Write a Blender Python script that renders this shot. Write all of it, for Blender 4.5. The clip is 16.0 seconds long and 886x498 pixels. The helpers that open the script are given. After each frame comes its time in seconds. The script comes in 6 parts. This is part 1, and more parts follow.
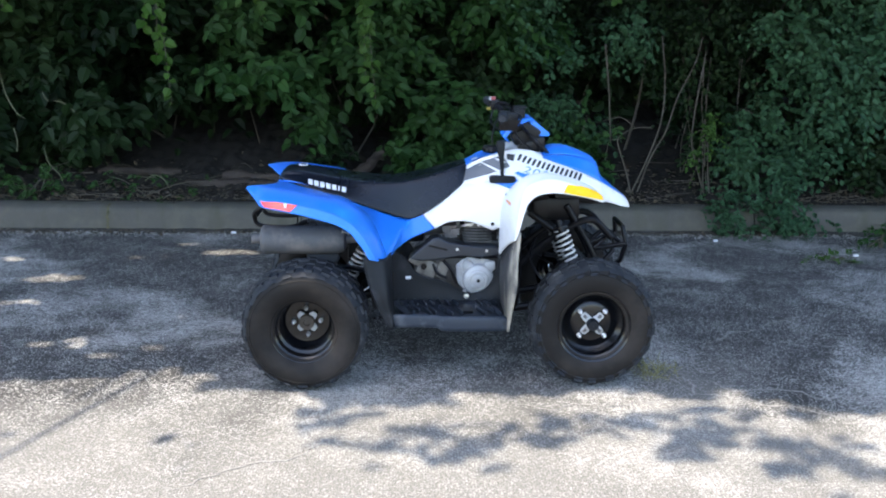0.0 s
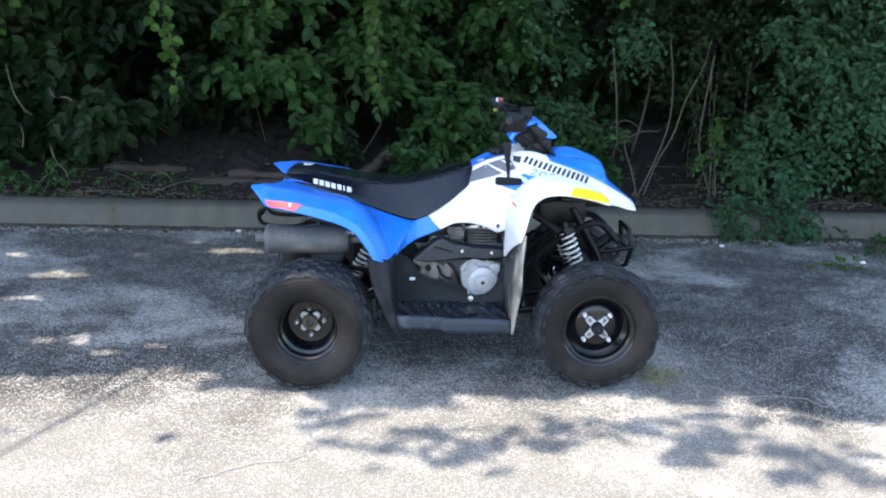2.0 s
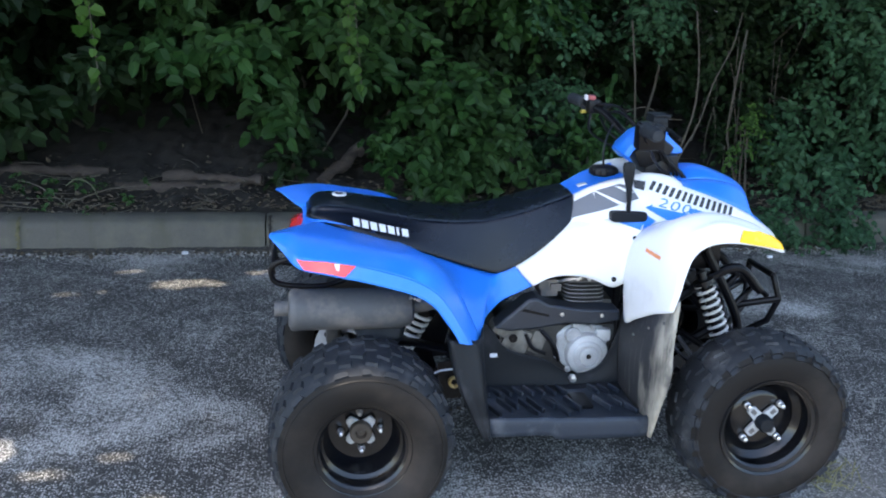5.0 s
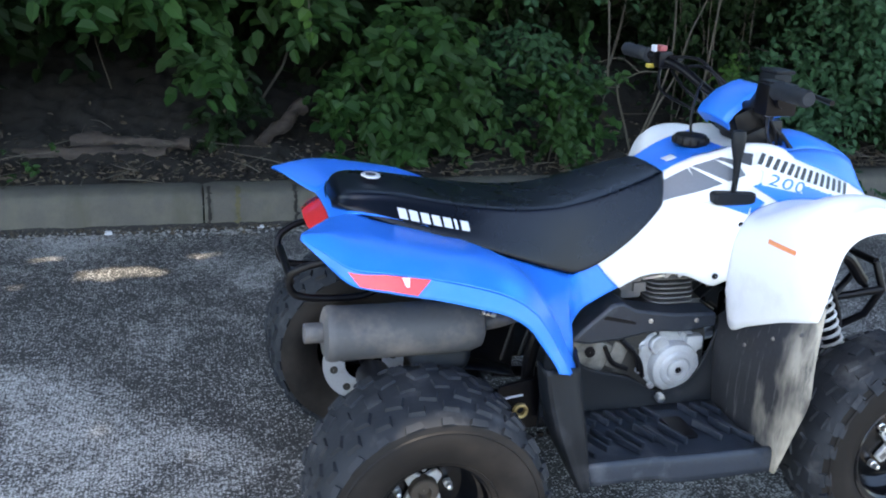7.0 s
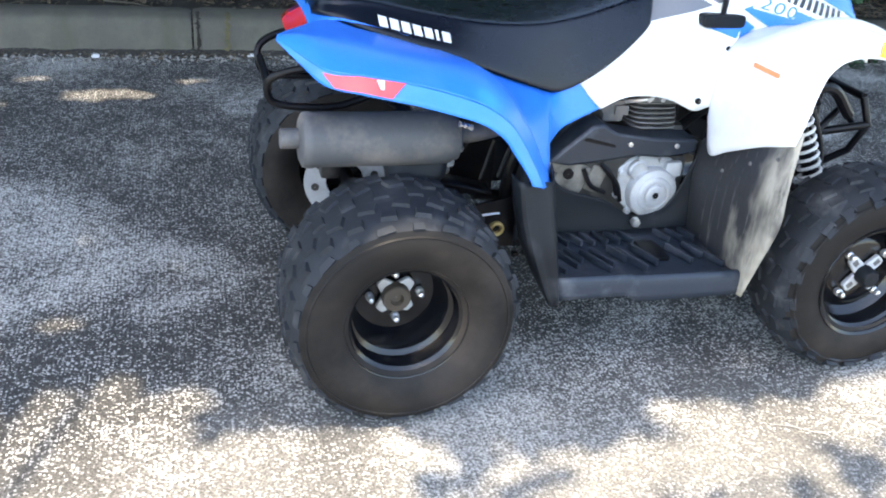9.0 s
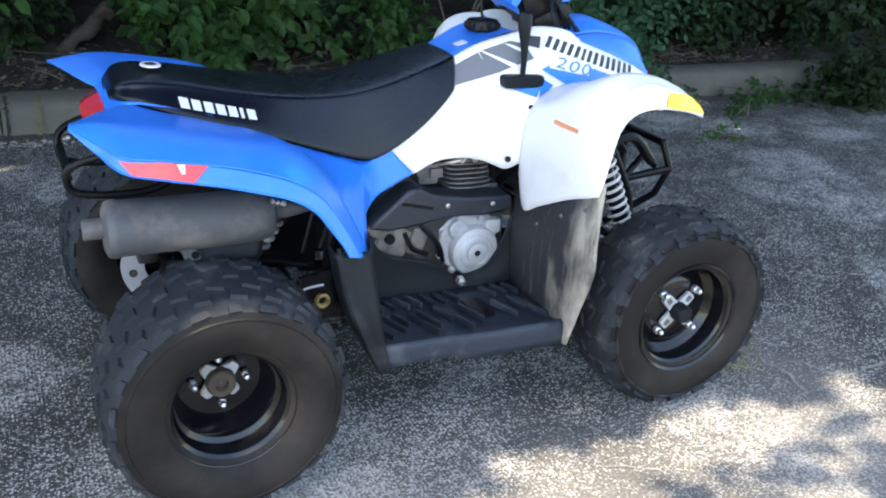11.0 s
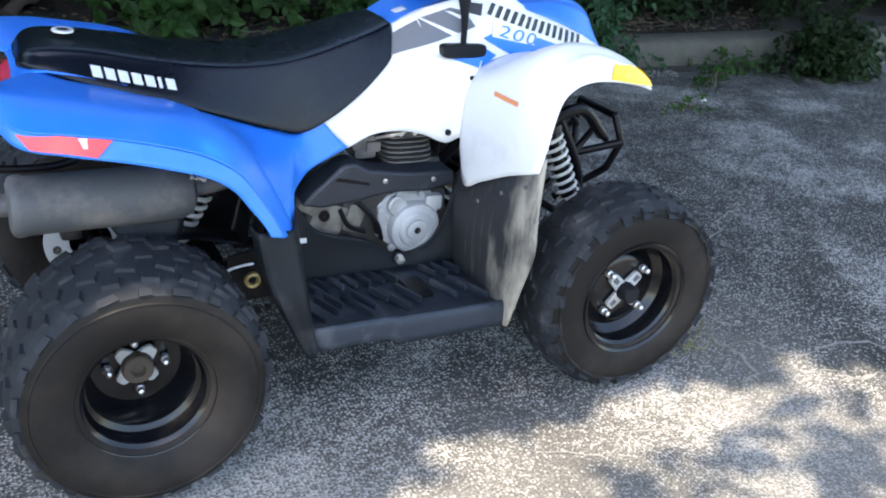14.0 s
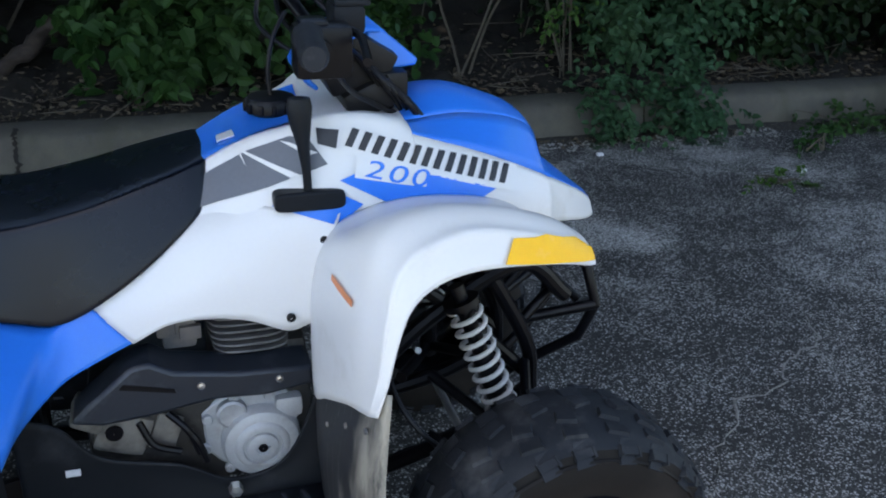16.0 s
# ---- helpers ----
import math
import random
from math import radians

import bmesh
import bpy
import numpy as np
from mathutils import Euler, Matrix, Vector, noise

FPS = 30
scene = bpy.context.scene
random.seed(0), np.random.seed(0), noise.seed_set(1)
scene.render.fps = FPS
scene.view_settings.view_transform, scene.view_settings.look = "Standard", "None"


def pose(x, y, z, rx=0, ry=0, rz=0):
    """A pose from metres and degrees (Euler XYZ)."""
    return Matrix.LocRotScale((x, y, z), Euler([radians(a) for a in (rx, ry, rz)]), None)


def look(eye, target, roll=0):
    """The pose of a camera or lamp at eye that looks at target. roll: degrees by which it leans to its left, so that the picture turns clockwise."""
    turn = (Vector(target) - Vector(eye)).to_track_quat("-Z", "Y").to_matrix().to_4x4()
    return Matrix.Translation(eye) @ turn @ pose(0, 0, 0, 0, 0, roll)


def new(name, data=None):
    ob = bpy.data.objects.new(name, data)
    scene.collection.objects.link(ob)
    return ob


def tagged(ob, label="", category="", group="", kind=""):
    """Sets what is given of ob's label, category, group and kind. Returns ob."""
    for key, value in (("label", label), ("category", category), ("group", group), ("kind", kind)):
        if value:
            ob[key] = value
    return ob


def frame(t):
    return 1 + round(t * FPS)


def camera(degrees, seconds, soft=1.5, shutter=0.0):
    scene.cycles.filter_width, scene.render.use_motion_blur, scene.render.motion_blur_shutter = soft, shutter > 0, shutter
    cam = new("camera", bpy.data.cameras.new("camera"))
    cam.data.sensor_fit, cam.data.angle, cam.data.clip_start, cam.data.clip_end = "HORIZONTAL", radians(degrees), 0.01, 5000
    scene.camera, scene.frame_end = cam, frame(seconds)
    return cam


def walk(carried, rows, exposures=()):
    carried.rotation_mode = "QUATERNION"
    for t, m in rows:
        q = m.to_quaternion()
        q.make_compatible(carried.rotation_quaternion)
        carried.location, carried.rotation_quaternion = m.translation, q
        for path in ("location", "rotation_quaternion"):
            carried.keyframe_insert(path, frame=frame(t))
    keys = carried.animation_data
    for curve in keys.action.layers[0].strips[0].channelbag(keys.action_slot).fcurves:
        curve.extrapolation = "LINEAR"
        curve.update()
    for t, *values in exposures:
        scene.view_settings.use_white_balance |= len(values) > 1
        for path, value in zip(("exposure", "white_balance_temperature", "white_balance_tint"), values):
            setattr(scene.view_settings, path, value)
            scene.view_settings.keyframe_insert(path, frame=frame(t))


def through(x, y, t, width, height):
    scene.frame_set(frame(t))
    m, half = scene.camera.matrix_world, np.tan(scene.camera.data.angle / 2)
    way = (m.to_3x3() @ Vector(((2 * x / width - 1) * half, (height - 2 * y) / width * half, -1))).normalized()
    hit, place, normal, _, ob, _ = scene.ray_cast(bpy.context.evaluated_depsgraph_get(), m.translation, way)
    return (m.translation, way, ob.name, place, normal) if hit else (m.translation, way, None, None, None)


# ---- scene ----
from mathutils.bvhtree import BVHTree

cam = camera(50.6, 16.0, soft=2.0)
PATH = [
    (0, (0.417, -3.931, 1.431), (0.481, -1.992, 0.945), 0.7),
    (0.5, (0.418, -3.93, 1.43), (0.48, -1.99, 0.947), 0.6),
    (1, (0.42, -3.925, 1.428), (0.483, -1.985, 0.945), 0.7),
    (1.5, (0.419, -3.923, 1.433), (0.482, -1.983, 0.951), 1.0),
    (2, (0.417, -3.913, 1.428), (0.471, -1.973, 0.944), 1.4),
    (2.5, (0.392, -3.865, 1.433), (0.526, -1.921, 0.983), 1.7),
    (3, (0.355, -3.775, 1.433), (0.555, -1.854, 0.915), 1.5),
    (3.5, (0.295, -3.546, 1.434), (0.493, -1.608, 0.981), 2.2),
    (4, (0.158, -3.279, 1.433), (0.313, -1.348, 0.936), 3.0),
    (6.5, (-0.428, -2.045, 1.35), (0.127, -0.214, 0.767), 1.0),
    (7, (-0.452, -2.002, 1.328), (0.079, -0.182, 0.692), 2.9),
    (7.5, (-0.423, -2.017, 1.291), (0.097, -0.248, 0.516), 3.7),
    (8, (-0.422, -2.035, 1.252), (0.078, -0.318, 0.356), 6.2),
    (8.5, (-0.42, -2.046, 1.237), (0.037, -0.342, 0.295), 5.9),
    (9, (-0.409, -2.055, 1.244), (0.108, -0.353, 0.33), 5.1),
    (9.5, (-0.386, -2.058, 1.254), (0.259, -0.365, 0.408), 4.3),
    (10, (-0.368, -2.057, 1.259), (0.344, -0.377, 0.44), 3.6),
    (12.5, (-0.294, -2.086, 1.29), (0.659, -0.491, 0.551), 6.2),
    (13, (-0.288, -2.092, 1.28), (0.7, -0.536, 0.502), 7.1),
    (13.5, (-0.284, -2.091, 1.272), (0.714, -0.55, 0.478), 7.3),
    (14, (-0.206, -2.018, 1.263), (0.638, -0.412, 0.419), 4.7),
    (14.5, (0.014, -1.941, 1.294), (0.782, -0.268, 0.512), 4.0),
    (15, (0.197, -1.759, 1.269), (0.996, -0.137, 0.413), 3.9),
    (15.5, (0.362, -1.539, 1.284), (1.174, 0.074, 0.424), 1.5),
    (16, (0.566, -1.467, 1.306), (1.133, 0.261, 0.472), 2.0),
]
EXPOSURES = [(0.0, 2.36, 6600, 10), (1.5, 2.41, 6600, 10), (2.0, 2.56, 6600, 10), (3.5, 2.56, 6600, 10), (4.0, 2.41, 6600, 10), (6.5, 2.56, 6900, 10), (7.5, 2.71, 6900, 10), (8.5, 2.96, 7300, 10), (9.5, 2.91, 7000, 10), (10.0, 2.86, 7000, 10), (12.5, 2.13, 7100, 10), (13.5, 2.28, 7100, 10), (14.0, 2.46, 7000, 10), (15.0, 2.31, 6900, 10), (15.5, 2.21, 6900, 10), (16.0, 1.68, 7000, 10)]
walk(cam, [(t, look(eye, target, roll)) for t, eye, target, roll in PATH], EXPOSURES)

# ---- world, sun and exposure ----
SUN_WAY = Vector((-0.30, -0.30, 0.92)).normalized()      # towards the sun
world = bpy.data.worlds.new("sky")
scene.world = world
world.use_nodes = True
wn = world.node_tree
wn.nodes.clear()
sky = wn.nodes.new("ShaderNodeTexSky")
sky.sky_type, sky.sun_disc = "NISHITA", False
sky.sun_elevation = math.asin(SUN_WAY.z)
sky.sun_rotation = math.atan2(SUN_WAY.x, SUN_WAY.y)
bg = wn.nodes.new("ShaderNodeBackground")
bg.inputs["Strength"].default_value = 0.15
wout = wn.nodes.new("ShaderNodeOutputWorld")
wn.links.new(sky.outputs[0], bg.inputs["Color"])
wn.links.new(bg.outputs[0], wout.inputs["Surface"])
sun_data = bpy.data.lights.new("sun", "SUN")
sun_data.energy, sun_data.angle, sun_data.color = 2.1, radians(0.53), (1.0, 0.91, 0.79)
sun = new("sun", sun_data)
sun.matrix_world = look(SUN_WAY * 30, (0, 0, 0))


# ---- materials ----
def shader(name):
    m = bpy.data.materials.new(name)
    m.use_nodes = True
    nt = m.node_tree
    return m, nt, nt.nodes["Principled BSDF"]


def node(nt, kind, **values):
    n = nt.nodes.new(kind)
    for key, value in values.items():
        n.inputs[key.replace("_", " ")].default_value = value
    return n


def ramp(nt, source, low, high, a=(0, 0, 0, 1), b=(1, 1, 1, 1)):
    r = nt.nodes.new("ShaderNodeValToRGB")
    r.color_ramp.elements[0].position, r.color_ramp.elements[1].position = low, high
    r.color_ramp.elements[0].color, r.color_ramp.elements[1].color = (*a[:3], 1), (*b[:3], 1)
    nt.links.new(source, r.inputs[0])
    return r.outputs[0]


def mixed(nt, factor, a, b, how="MIX"):
    m = nt.nodes.new("ShaderNodeMix")
    m.data_type, m.blend_type = "RGBA", how
    for slot, value in ((0, factor), (6, a), (7, b)):
        if isinstance(value, (int, float)):
            m.inputs[slot].default_value = value
        elif isinstance(value, tuple):
            m.inputs[slot].default_value = (*value[:3], 1)
        else:
            nt.links.new(value, m.inputs[slot])
    return m.outputs[2]


def place(nt, scale=(1, 1, 1)):
    geo = nt.nodes.new("ShaderNodeNewGeometry")
    if scale == (1, 1, 1):
        return geo.outputs["Position"]
    mp = nt.nodes.new("ShaderNodeMapping")
    mp.inputs["Scale"].default_value = scale
    nt.links.new(geo.outputs["Position"], mp.inputs["Vector"])
    return mp.outputs[0]


def noisy(nt, scale, detail=4.0, rough=0.55, stretch=(1, 1, 1), distort=0.0):
    n = node(nt, "ShaderNodeTexNoise", Scale=scale, Detail=detail, Roughness=rough, Distortion=distort)
    nt.links.new(place(nt, stretch), n.inputs["Vector"])
    return n.outputs[0]


def bumped(nt, bsdf, height, strength, distance=0.002):
    b = node(nt, "ShaderNodeBump", Strength=strength, Distance=distance)
    nt.links.new(height, b.inputs["Height"])
    nt.links.new(b.outputs[0], bsdf.inputs["Normal"])


def surface(name, colour, rough=0.5, metal=0.0, dirt=None, dirt_amount=0.5, dirt_scale=6.0, grain=60.0, bump=0.1, vary=0.12, coat=0.0, stretch=(1, 1, 1), gloss=0.5):
    """A plain material with fine grain, broad variation and, where given, a layer of dirt in patches."""
    m, nt, b = shader(name)
    fine, broad = noisy(nt, grain, 3.0), noisy(nt, dirt_scale, 5.0, 0.6, stretch)
    dark = tuple(c * (1 - vary) for c in colour)
    lite = tuple(min(1.0, c * (1 + vary)) for c in colour)
    col = mixed(nt, fine, dark, lite)
    if dirt:
        col = mixed(nt, ramp(nt, broad, 0.62 - 0.3 * dirt_amount, 0.78), col, dirt)
    nt.links.new(col, b.inputs["Base Color"])
    nt.links.new(ramp(nt, broad, 0.25, 0.75, (rough * 0.82,) * 3, (min(1, rough * 1.2),) * 3), b.inputs["Roughness"])
    b.inputs["Metallic"].default_value = metal
    b.inputs["Coat Weight"].default_value = coat
    b.inputs["Specular IOR Level"].default_value = gloss
    if bump:
        bumped(nt, b, fine, bump)
    return m


BLUE = surface("blue_plastic", (0.014, 0.180, 0.74), 0.34, dirt=(0.04, 0.22, 0.70), dirt_amount=0.25, grain=180, bump=0.04, vary=0.05)
WHITE = surface("white_plastic", (0.73, 0.73, 0.725), 0.36, dirt=(0.60, 0.59, 0.56), dirt_amount=0.2, dirt_scale=7, grain=180, bump=0.03, vary=0.02)
GREY = surface("grey_graphic", (0.10, 0.11, 0.13), 0.35, grain=160, bump=0.03)
BLACKINK = surface("black_graphic", (0.012, 0.012, 0.016), 0.4, grain=160, bump=0.02)
PALE = surface("pale_lettering", (0.62, 0.63, 0.65), 0.45, grain=150, bump=0.04)
BLACK = surface("black_paint", (0.004, 0.004, 0.0055), 0.34, gloss=0.2, dirt=(0.024, 0.023, 0.022), dirt_amount=0.12, grain=120, bump=0.06)
DARK = surface("dark_plastic", (0.007, 0.009, 0.012), 0.50, dirt=(0.030, 0.032, 0.037), dirt_amount=0.2, dirt_scale=9, gloss=0.2, grain=140, bump=0.1)
BOARD = surface("footboard_plastic", (0.014, 0.019, 0.028), 0.42, dirt=(0.062, 0.070, 0.084), dirt_amount=0.32, dirt_scale=11, grain=120, bump=0.12)
BOARD_BASE = surface("footboard_moulding", (0.017, 0.024, 0.036), 0.45, dirt=(0.095, 0.103, 0.118), dirt_amount=0.32, dirt_scale=9, grain=120, bump=0.12, gloss=0.3)
RUBBER = surface("tyre_rubber", (0.017, 0.020, 0.025), 0.66, gloss=0.25, dirt=(0.070, 0.072, 0.076), dirt_amount=0.28, dirt_scale=15, grain=160, bump=0.12)
WALL = surface("tyre_sidewall", (0.012, 0.0112, 0.0110), 0.55, gloss=0.12, dirt=(0.039, 0.033, 0.029), dirt_amount=0.5, dirt_scale=5, grain=160, bump=0.08)
VINYL = surface("seat_vinyl", (0.0030, 0.0050, 0.0100), 0.28, gloss=0.27, dirt=(0.0045, 0.0075, 0.0150), dirt_amount=0.25, grain=420, bump=0.05, vary=0.25)
RIM = surface("rim_black", (0.004, 0.0045, 0.006), 0.17, gloss=0.4, dirt=(0.022, 0.020, 0.018), dirt_amount=0.10, grain=90, bump=0.02)
ALLOY = surface("cast_alloy", (0.40, 0.415, 0.43), 0.55, 0.35, dirt=(0.24, 0.23, 0.21), dirt_amount=0.3, dirt_scale=16, grain=150, bump=0.14)
STEEL = surface("bright_steel", (0.66, 0.66, 0.66), 0.3, 0.9, grain=120, bump=0.05)
MUFFLER = surface("muffler_paint", (0.075, 0.077, 0.082), 0.65, 0.1, dirt=(0.24, 0.205, 0.18), dirt_amount=0.55, dirt_scale=9, grain=110, bump=0.12)
SPRING = surface("spring_paint", (0.58, 0.57, 0.55), 0.4, dirt=(0.25, 0.23, 0.2), dirt_amount=0.25, grain=110, bump=0.05)
RED = surface("red_lens", (0.72, 0.035, 0.04), 0.18, grain=220, bump=0.06, vary=0.08, coat=0.5)
AMBER = surface("amber_lens", (1.0, 0.52, 0.004), 0.25, gloss=0.3, grain=220, bump=0.06, vary=0.06)
ORANGE = surface("orange_sticker", (0.72, 0.25, 0.10), 0.45, grain=120, bump=0.02)
YELLOW = surface("yellow_plastic", (0.36, 0.28, 0.04), 0.4, grain=120, bump=0.02)
FIN = surface("fin_casting", (0.16, 0.155, 0.15), 0.55, 0.4, dirt=(0.05, 0.048, 0.045), dirt_amount=0.5, dirt_scale=22, grain=120, bump=0.15)
RUST = surface("rusty_hub", (0.060, 0.046, 0.034), 0.75, 0.2, dirt=(0.05, 0.045, 0.04), dirt_amount=0.5, dirt_scale=30, grain=120, bump=0.2)
GRIME = surface("oily_grime", (0.016, 0.015, 0.014), 0.6, dirt=(0.075, 0.068, 0.060), dirt_amount=0.25, dirt_scale=24, grain=120, bump=0.2)
BRASS = surface("dull_brass", (0.42, 0.30, 0.12), 0.45, 0.7, grain=120, bump=0.06)


def scuffed():
    """Black moulding rubbed pale in upright streaks and scratches; the pale patches also hold painted sun dapples."""
    m, nt, b = shader("scuffed_dappled_plastic")
    broad, rub, line = noisy(nt, 7, 4, 0.6, (1, 1, 0.45)), noisy(nt, 26, 5, 0.7, (1, 1, 0.22)), noisy(nt, 120, 3, 0.6, (1, 1, 0.06), 0.4)
    col = mixed(nt, noisy(nt, 130, 2), (0.014, 0.015, 0.018), (0.030, 0.032, 0.036))
    col = mixed(nt, ramp(nt, line, 0.60, 0.72, (0, 0, 0), (0.5, 0.5, 0.5)), col, (0.20, 0.195, 0.18))
    apart = nt.nodes.new("ShaderNodeSeparateXYZ")
    nt.links.new(place(nt), apart.inputs[0])
    edge = node(nt, "ShaderNodeMapRange", From_Min=-0.33, From_Max=-0.47, To_Min=-0.02, To_Max=0.15)
    nt.links.new(apart.outputs[1], edge.inputs[0])
    reach = nt.nodes.new("ShaderNodeMath")
    reach.operation = "ADD"
    nt.links.new(broad, reach.inputs[0])
    nt.links.new(edge.outputs[0], reach.inputs[1])
    worn = nt.nodes.new("ShaderNodeMath")
    worn.operation = "MULTIPLY"
    nt.links.new(ramp(nt, reach.outputs[0], 0.53, 0.70), worn.inputs[0])
    nt.links.new(ramp(nt, rub, 0.30, 0.56), worn.inputs[1])
    col = mixed(nt, worn.outputs[0], col, (0.33, 0.305, 0.255))
    nt.links.new(col, b.inputs["Base Color"])
    b.inputs["Roughness"].default_value = 0.55
    bumped(nt, b, rub, 0.15)
    return m


SCUFF_DAPPLED = scuffed()


def graded(nt, source, stops):
    """A colour ramp through (position, grey) stops, faintly warm."""
    r = nt.nodes.new("ShaderNodeValToRGB")
    e = r.color_ramp.elements
    while len(e) < len(stops):
        e.new(0.5)
    for el, (at, grey) in zip(e, stops):
        el.position, el.color = at, (grey, grey * 0.975, grey * 0.925, 1)
    nt.links.new(source, r.inputs[0])
    return r.outputs[0]


def asphalt():
    """Weathered asphalt: dark binder with stone chips of many greys, broad patches worn down to the stone, and a front
    stretch painted paler for the sun.
    """
    m, nt, b = shader("weathered_asphalt")
    mid, wide = noisy(nt, 5.5, 5, 0.62), noisy(nt, 1.15, 4, 0.6, distort=0.2)
    worn = ramp(nt, wide, 0.49, 0.63, (0, 0, 0), (0.42, 0.42, 0.42))
    patchy = ramp(nt, mid, 0.38, 0.68, (0, 0, 0), (0.24, 0.24, 0.24))
    binder = mixed(nt, noisy(nt, 320, 2), (0.020, 0.020, 0.021), (0.072, 0.070, 0.066))
    binder = mixed(nt, worn, binder, (0.36, 0.345, 0.32))
    # colour lightened towards -y, standing for the sunlit foreground
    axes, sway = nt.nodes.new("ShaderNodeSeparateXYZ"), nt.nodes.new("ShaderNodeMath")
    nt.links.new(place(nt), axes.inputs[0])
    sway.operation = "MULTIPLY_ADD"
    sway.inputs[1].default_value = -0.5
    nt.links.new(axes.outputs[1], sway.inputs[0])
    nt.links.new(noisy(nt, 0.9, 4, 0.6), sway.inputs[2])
    sun_pale = ramp(nt, sway.outputs[0], 0.72, 1.20, (0, 0, 0), (0.50, 0.50, 0.50))
    binder = mixed(nt, sun_pale, binder, (0.29, 0.277, 0.252))
    col, relief = binder, None
    for scale, near, far in ((215.0, 0.28, 0.56), (105.0, 0.22, 0.40)):
        cells = node(nt, "ShaderNodeTexVoronoi", Scale=scale)
        cells.voronoi_dimensions = "2D"
        nt.links.new(place(nt), cells.inputs["Vector"])
        chance = nt.nodes.new("ShaderNodeSeparateColor")
        nt.links.new(cells.outputs["Color"], chance.inputs[0])
        total = chance.outputs[0]
        for extra in (worn, patchy):
            add = nt.nodes.new("ShaderNodeMath")
            add.operation = "ADD"
            nt.links.new(total, add.inputs[0])
            nt.links.new(extra, add.inputs[1])
            total = add.outputs[0]
        scaled = nt.nodes.new("ShaderNodeMath")
        scaled.operation = "MULTIPLY"
        scaled.inputs[1].default_value = 1 / 1.45
        nt.links.new(total, scaled.inputs[0])
        stone = graded(nt, scaled.outputs[0], [(0.0, 0.020), (0.46, 0.045), (0.57, 0.10), (0.65, 0.40), (0.84, 0.52), (1.0, 0.60)])
        body = ramp(nt, cells.outputs["Distance"], near, far, (1, 1, 1), (0, 0, 0))
        col = mixed(nt, body, col, stone)
        relief = body if relief is None else mixed(nt, 0.6, relief, body)
    # the painted sunlight also evens the chips out to a pale tone
    col = mixed(nt, sun_pale, col, mixed(nt, ramp(nt, noisy(nt, 130, 4, 0.75), 0.32, 0.68), (0.10, 0.096, 0.088), (0.38, 0.363, 0.333)))
    nt.links.new(col, b.inputs["Base Color"])
    b.inputs["Roughness"].default_value = 0.88
    b.inputs["Specular IOR Level"].default_value = 0.3
    bumped(nt, b, relief, 0.5, 0.003)
    return m


def concrete():
    m, nt, b = shader("kerb_concrete")
    fine, mid, run = noisy(nt, 190, 3), noisy(nt, 9, 6, 0.65), noisy(nt, 3.2, 5, 0.6, (2.2, 1, 0.5))
    col = mixed(nt, fine, (0.060, 0.056, 0.047), (0.102, 0.095, 0.080))
    col = mixed(nt, ramp(nt, mid, 0.45, 0.75), col, (0.105, 0.100, 0.074))
    col = mixed(nt, ramp(nt, run, 0.52, 0.70), col, (0.072, 0.068, 0.048))
    col = mixed(nt, ramp(nt, noisy(nt, 11, 5, 0.7, (1, 1, 0.15)), 0.60, 0.74), col, (0.060, 0.058, 0.036))
    nt.links.new(col, b.inputs["Base Color"])
    b.inputs["Roughness"].default_value = 0.92
    bumped(nt, b, mixed(nt, 0.4, fine, mid), 0.5, 0.004)
    return m


def leafage(name, dark, light, shine=0.55, through=0.25):
    m, nt, b = shader(name)
    geo = nt.nodes.new("ShaderNodeNewGeometry")
    col = mixed(nt, geo.outputs["Random Per Island"], dark, light)
    col = mixed(nt, ramp(nt, noisy(nt, 1.3, 2), 0.35, 0.7), col, mixed(nt, 0.35, col, (0.05, 0.085, 0.03)))
    nt.links.new(col, b.inputs["Base Color"])
    b.inputs["Roughness"].default_value = shine
    b.inputs["Specular IOR Level"].default_value = 0.16
    tr = nt.nodes.new("ShaderNodeBsdfTranslucent")
    nt.links.new(col, tr.inputs["Color"])
    mx = nt.nodes.new("ShaderNodeMixShader")
    mx.inputs[0].default_value = through
    nt.links.new(b.outputs[0], mx.inputs[1])
    nt.links.new(tr.outputs[0], mx.inputs[2])
    nt.links.new(mx.outputs[0], nt.nodes["Material Output"].inputs["Surface"])
    return m


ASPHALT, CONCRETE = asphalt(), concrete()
MOSS = surface("dark_moss", (0.085, 0.075, 0.035), 0.95, dirt=(0.04, 0.04, 0.02), dirt_amount=0.5, dirt_scale=40, grain=120, bump=0.5, vary=0.4)
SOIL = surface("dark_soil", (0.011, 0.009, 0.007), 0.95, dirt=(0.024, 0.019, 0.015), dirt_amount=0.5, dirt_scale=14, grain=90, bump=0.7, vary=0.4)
GUTTER = surface("gutter_grit", (0.030, 0.027, 0.023), 0.95, dirt=(0.16, 0.15, 0.13), dirt_amount=0.30, dirt_scale=70, grain=160, bump=0.8, vary=0.5)
BARK = surface("grey_brown_bark", (0.066, 0.056, 0.042), 0.9, dirt=(0.055, 0.05, 0.038), dirt_amount=0.5, dirt_scale=18, grain=70, bump=0.6, vary=0.3, stretch=(1, 1, 0.3))
ROTTEN = surface("rotten_wood", (0.052, 0.038, 0.030), 0.92, dirt=(0.016, 0.013, 0.011), dirt_amount=0.75, dirt_scale=24, grain=60, bump=0.8, vary=0.35, stretch=(0.25, 1, 1))
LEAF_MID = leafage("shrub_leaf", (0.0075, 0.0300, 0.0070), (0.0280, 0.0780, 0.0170))
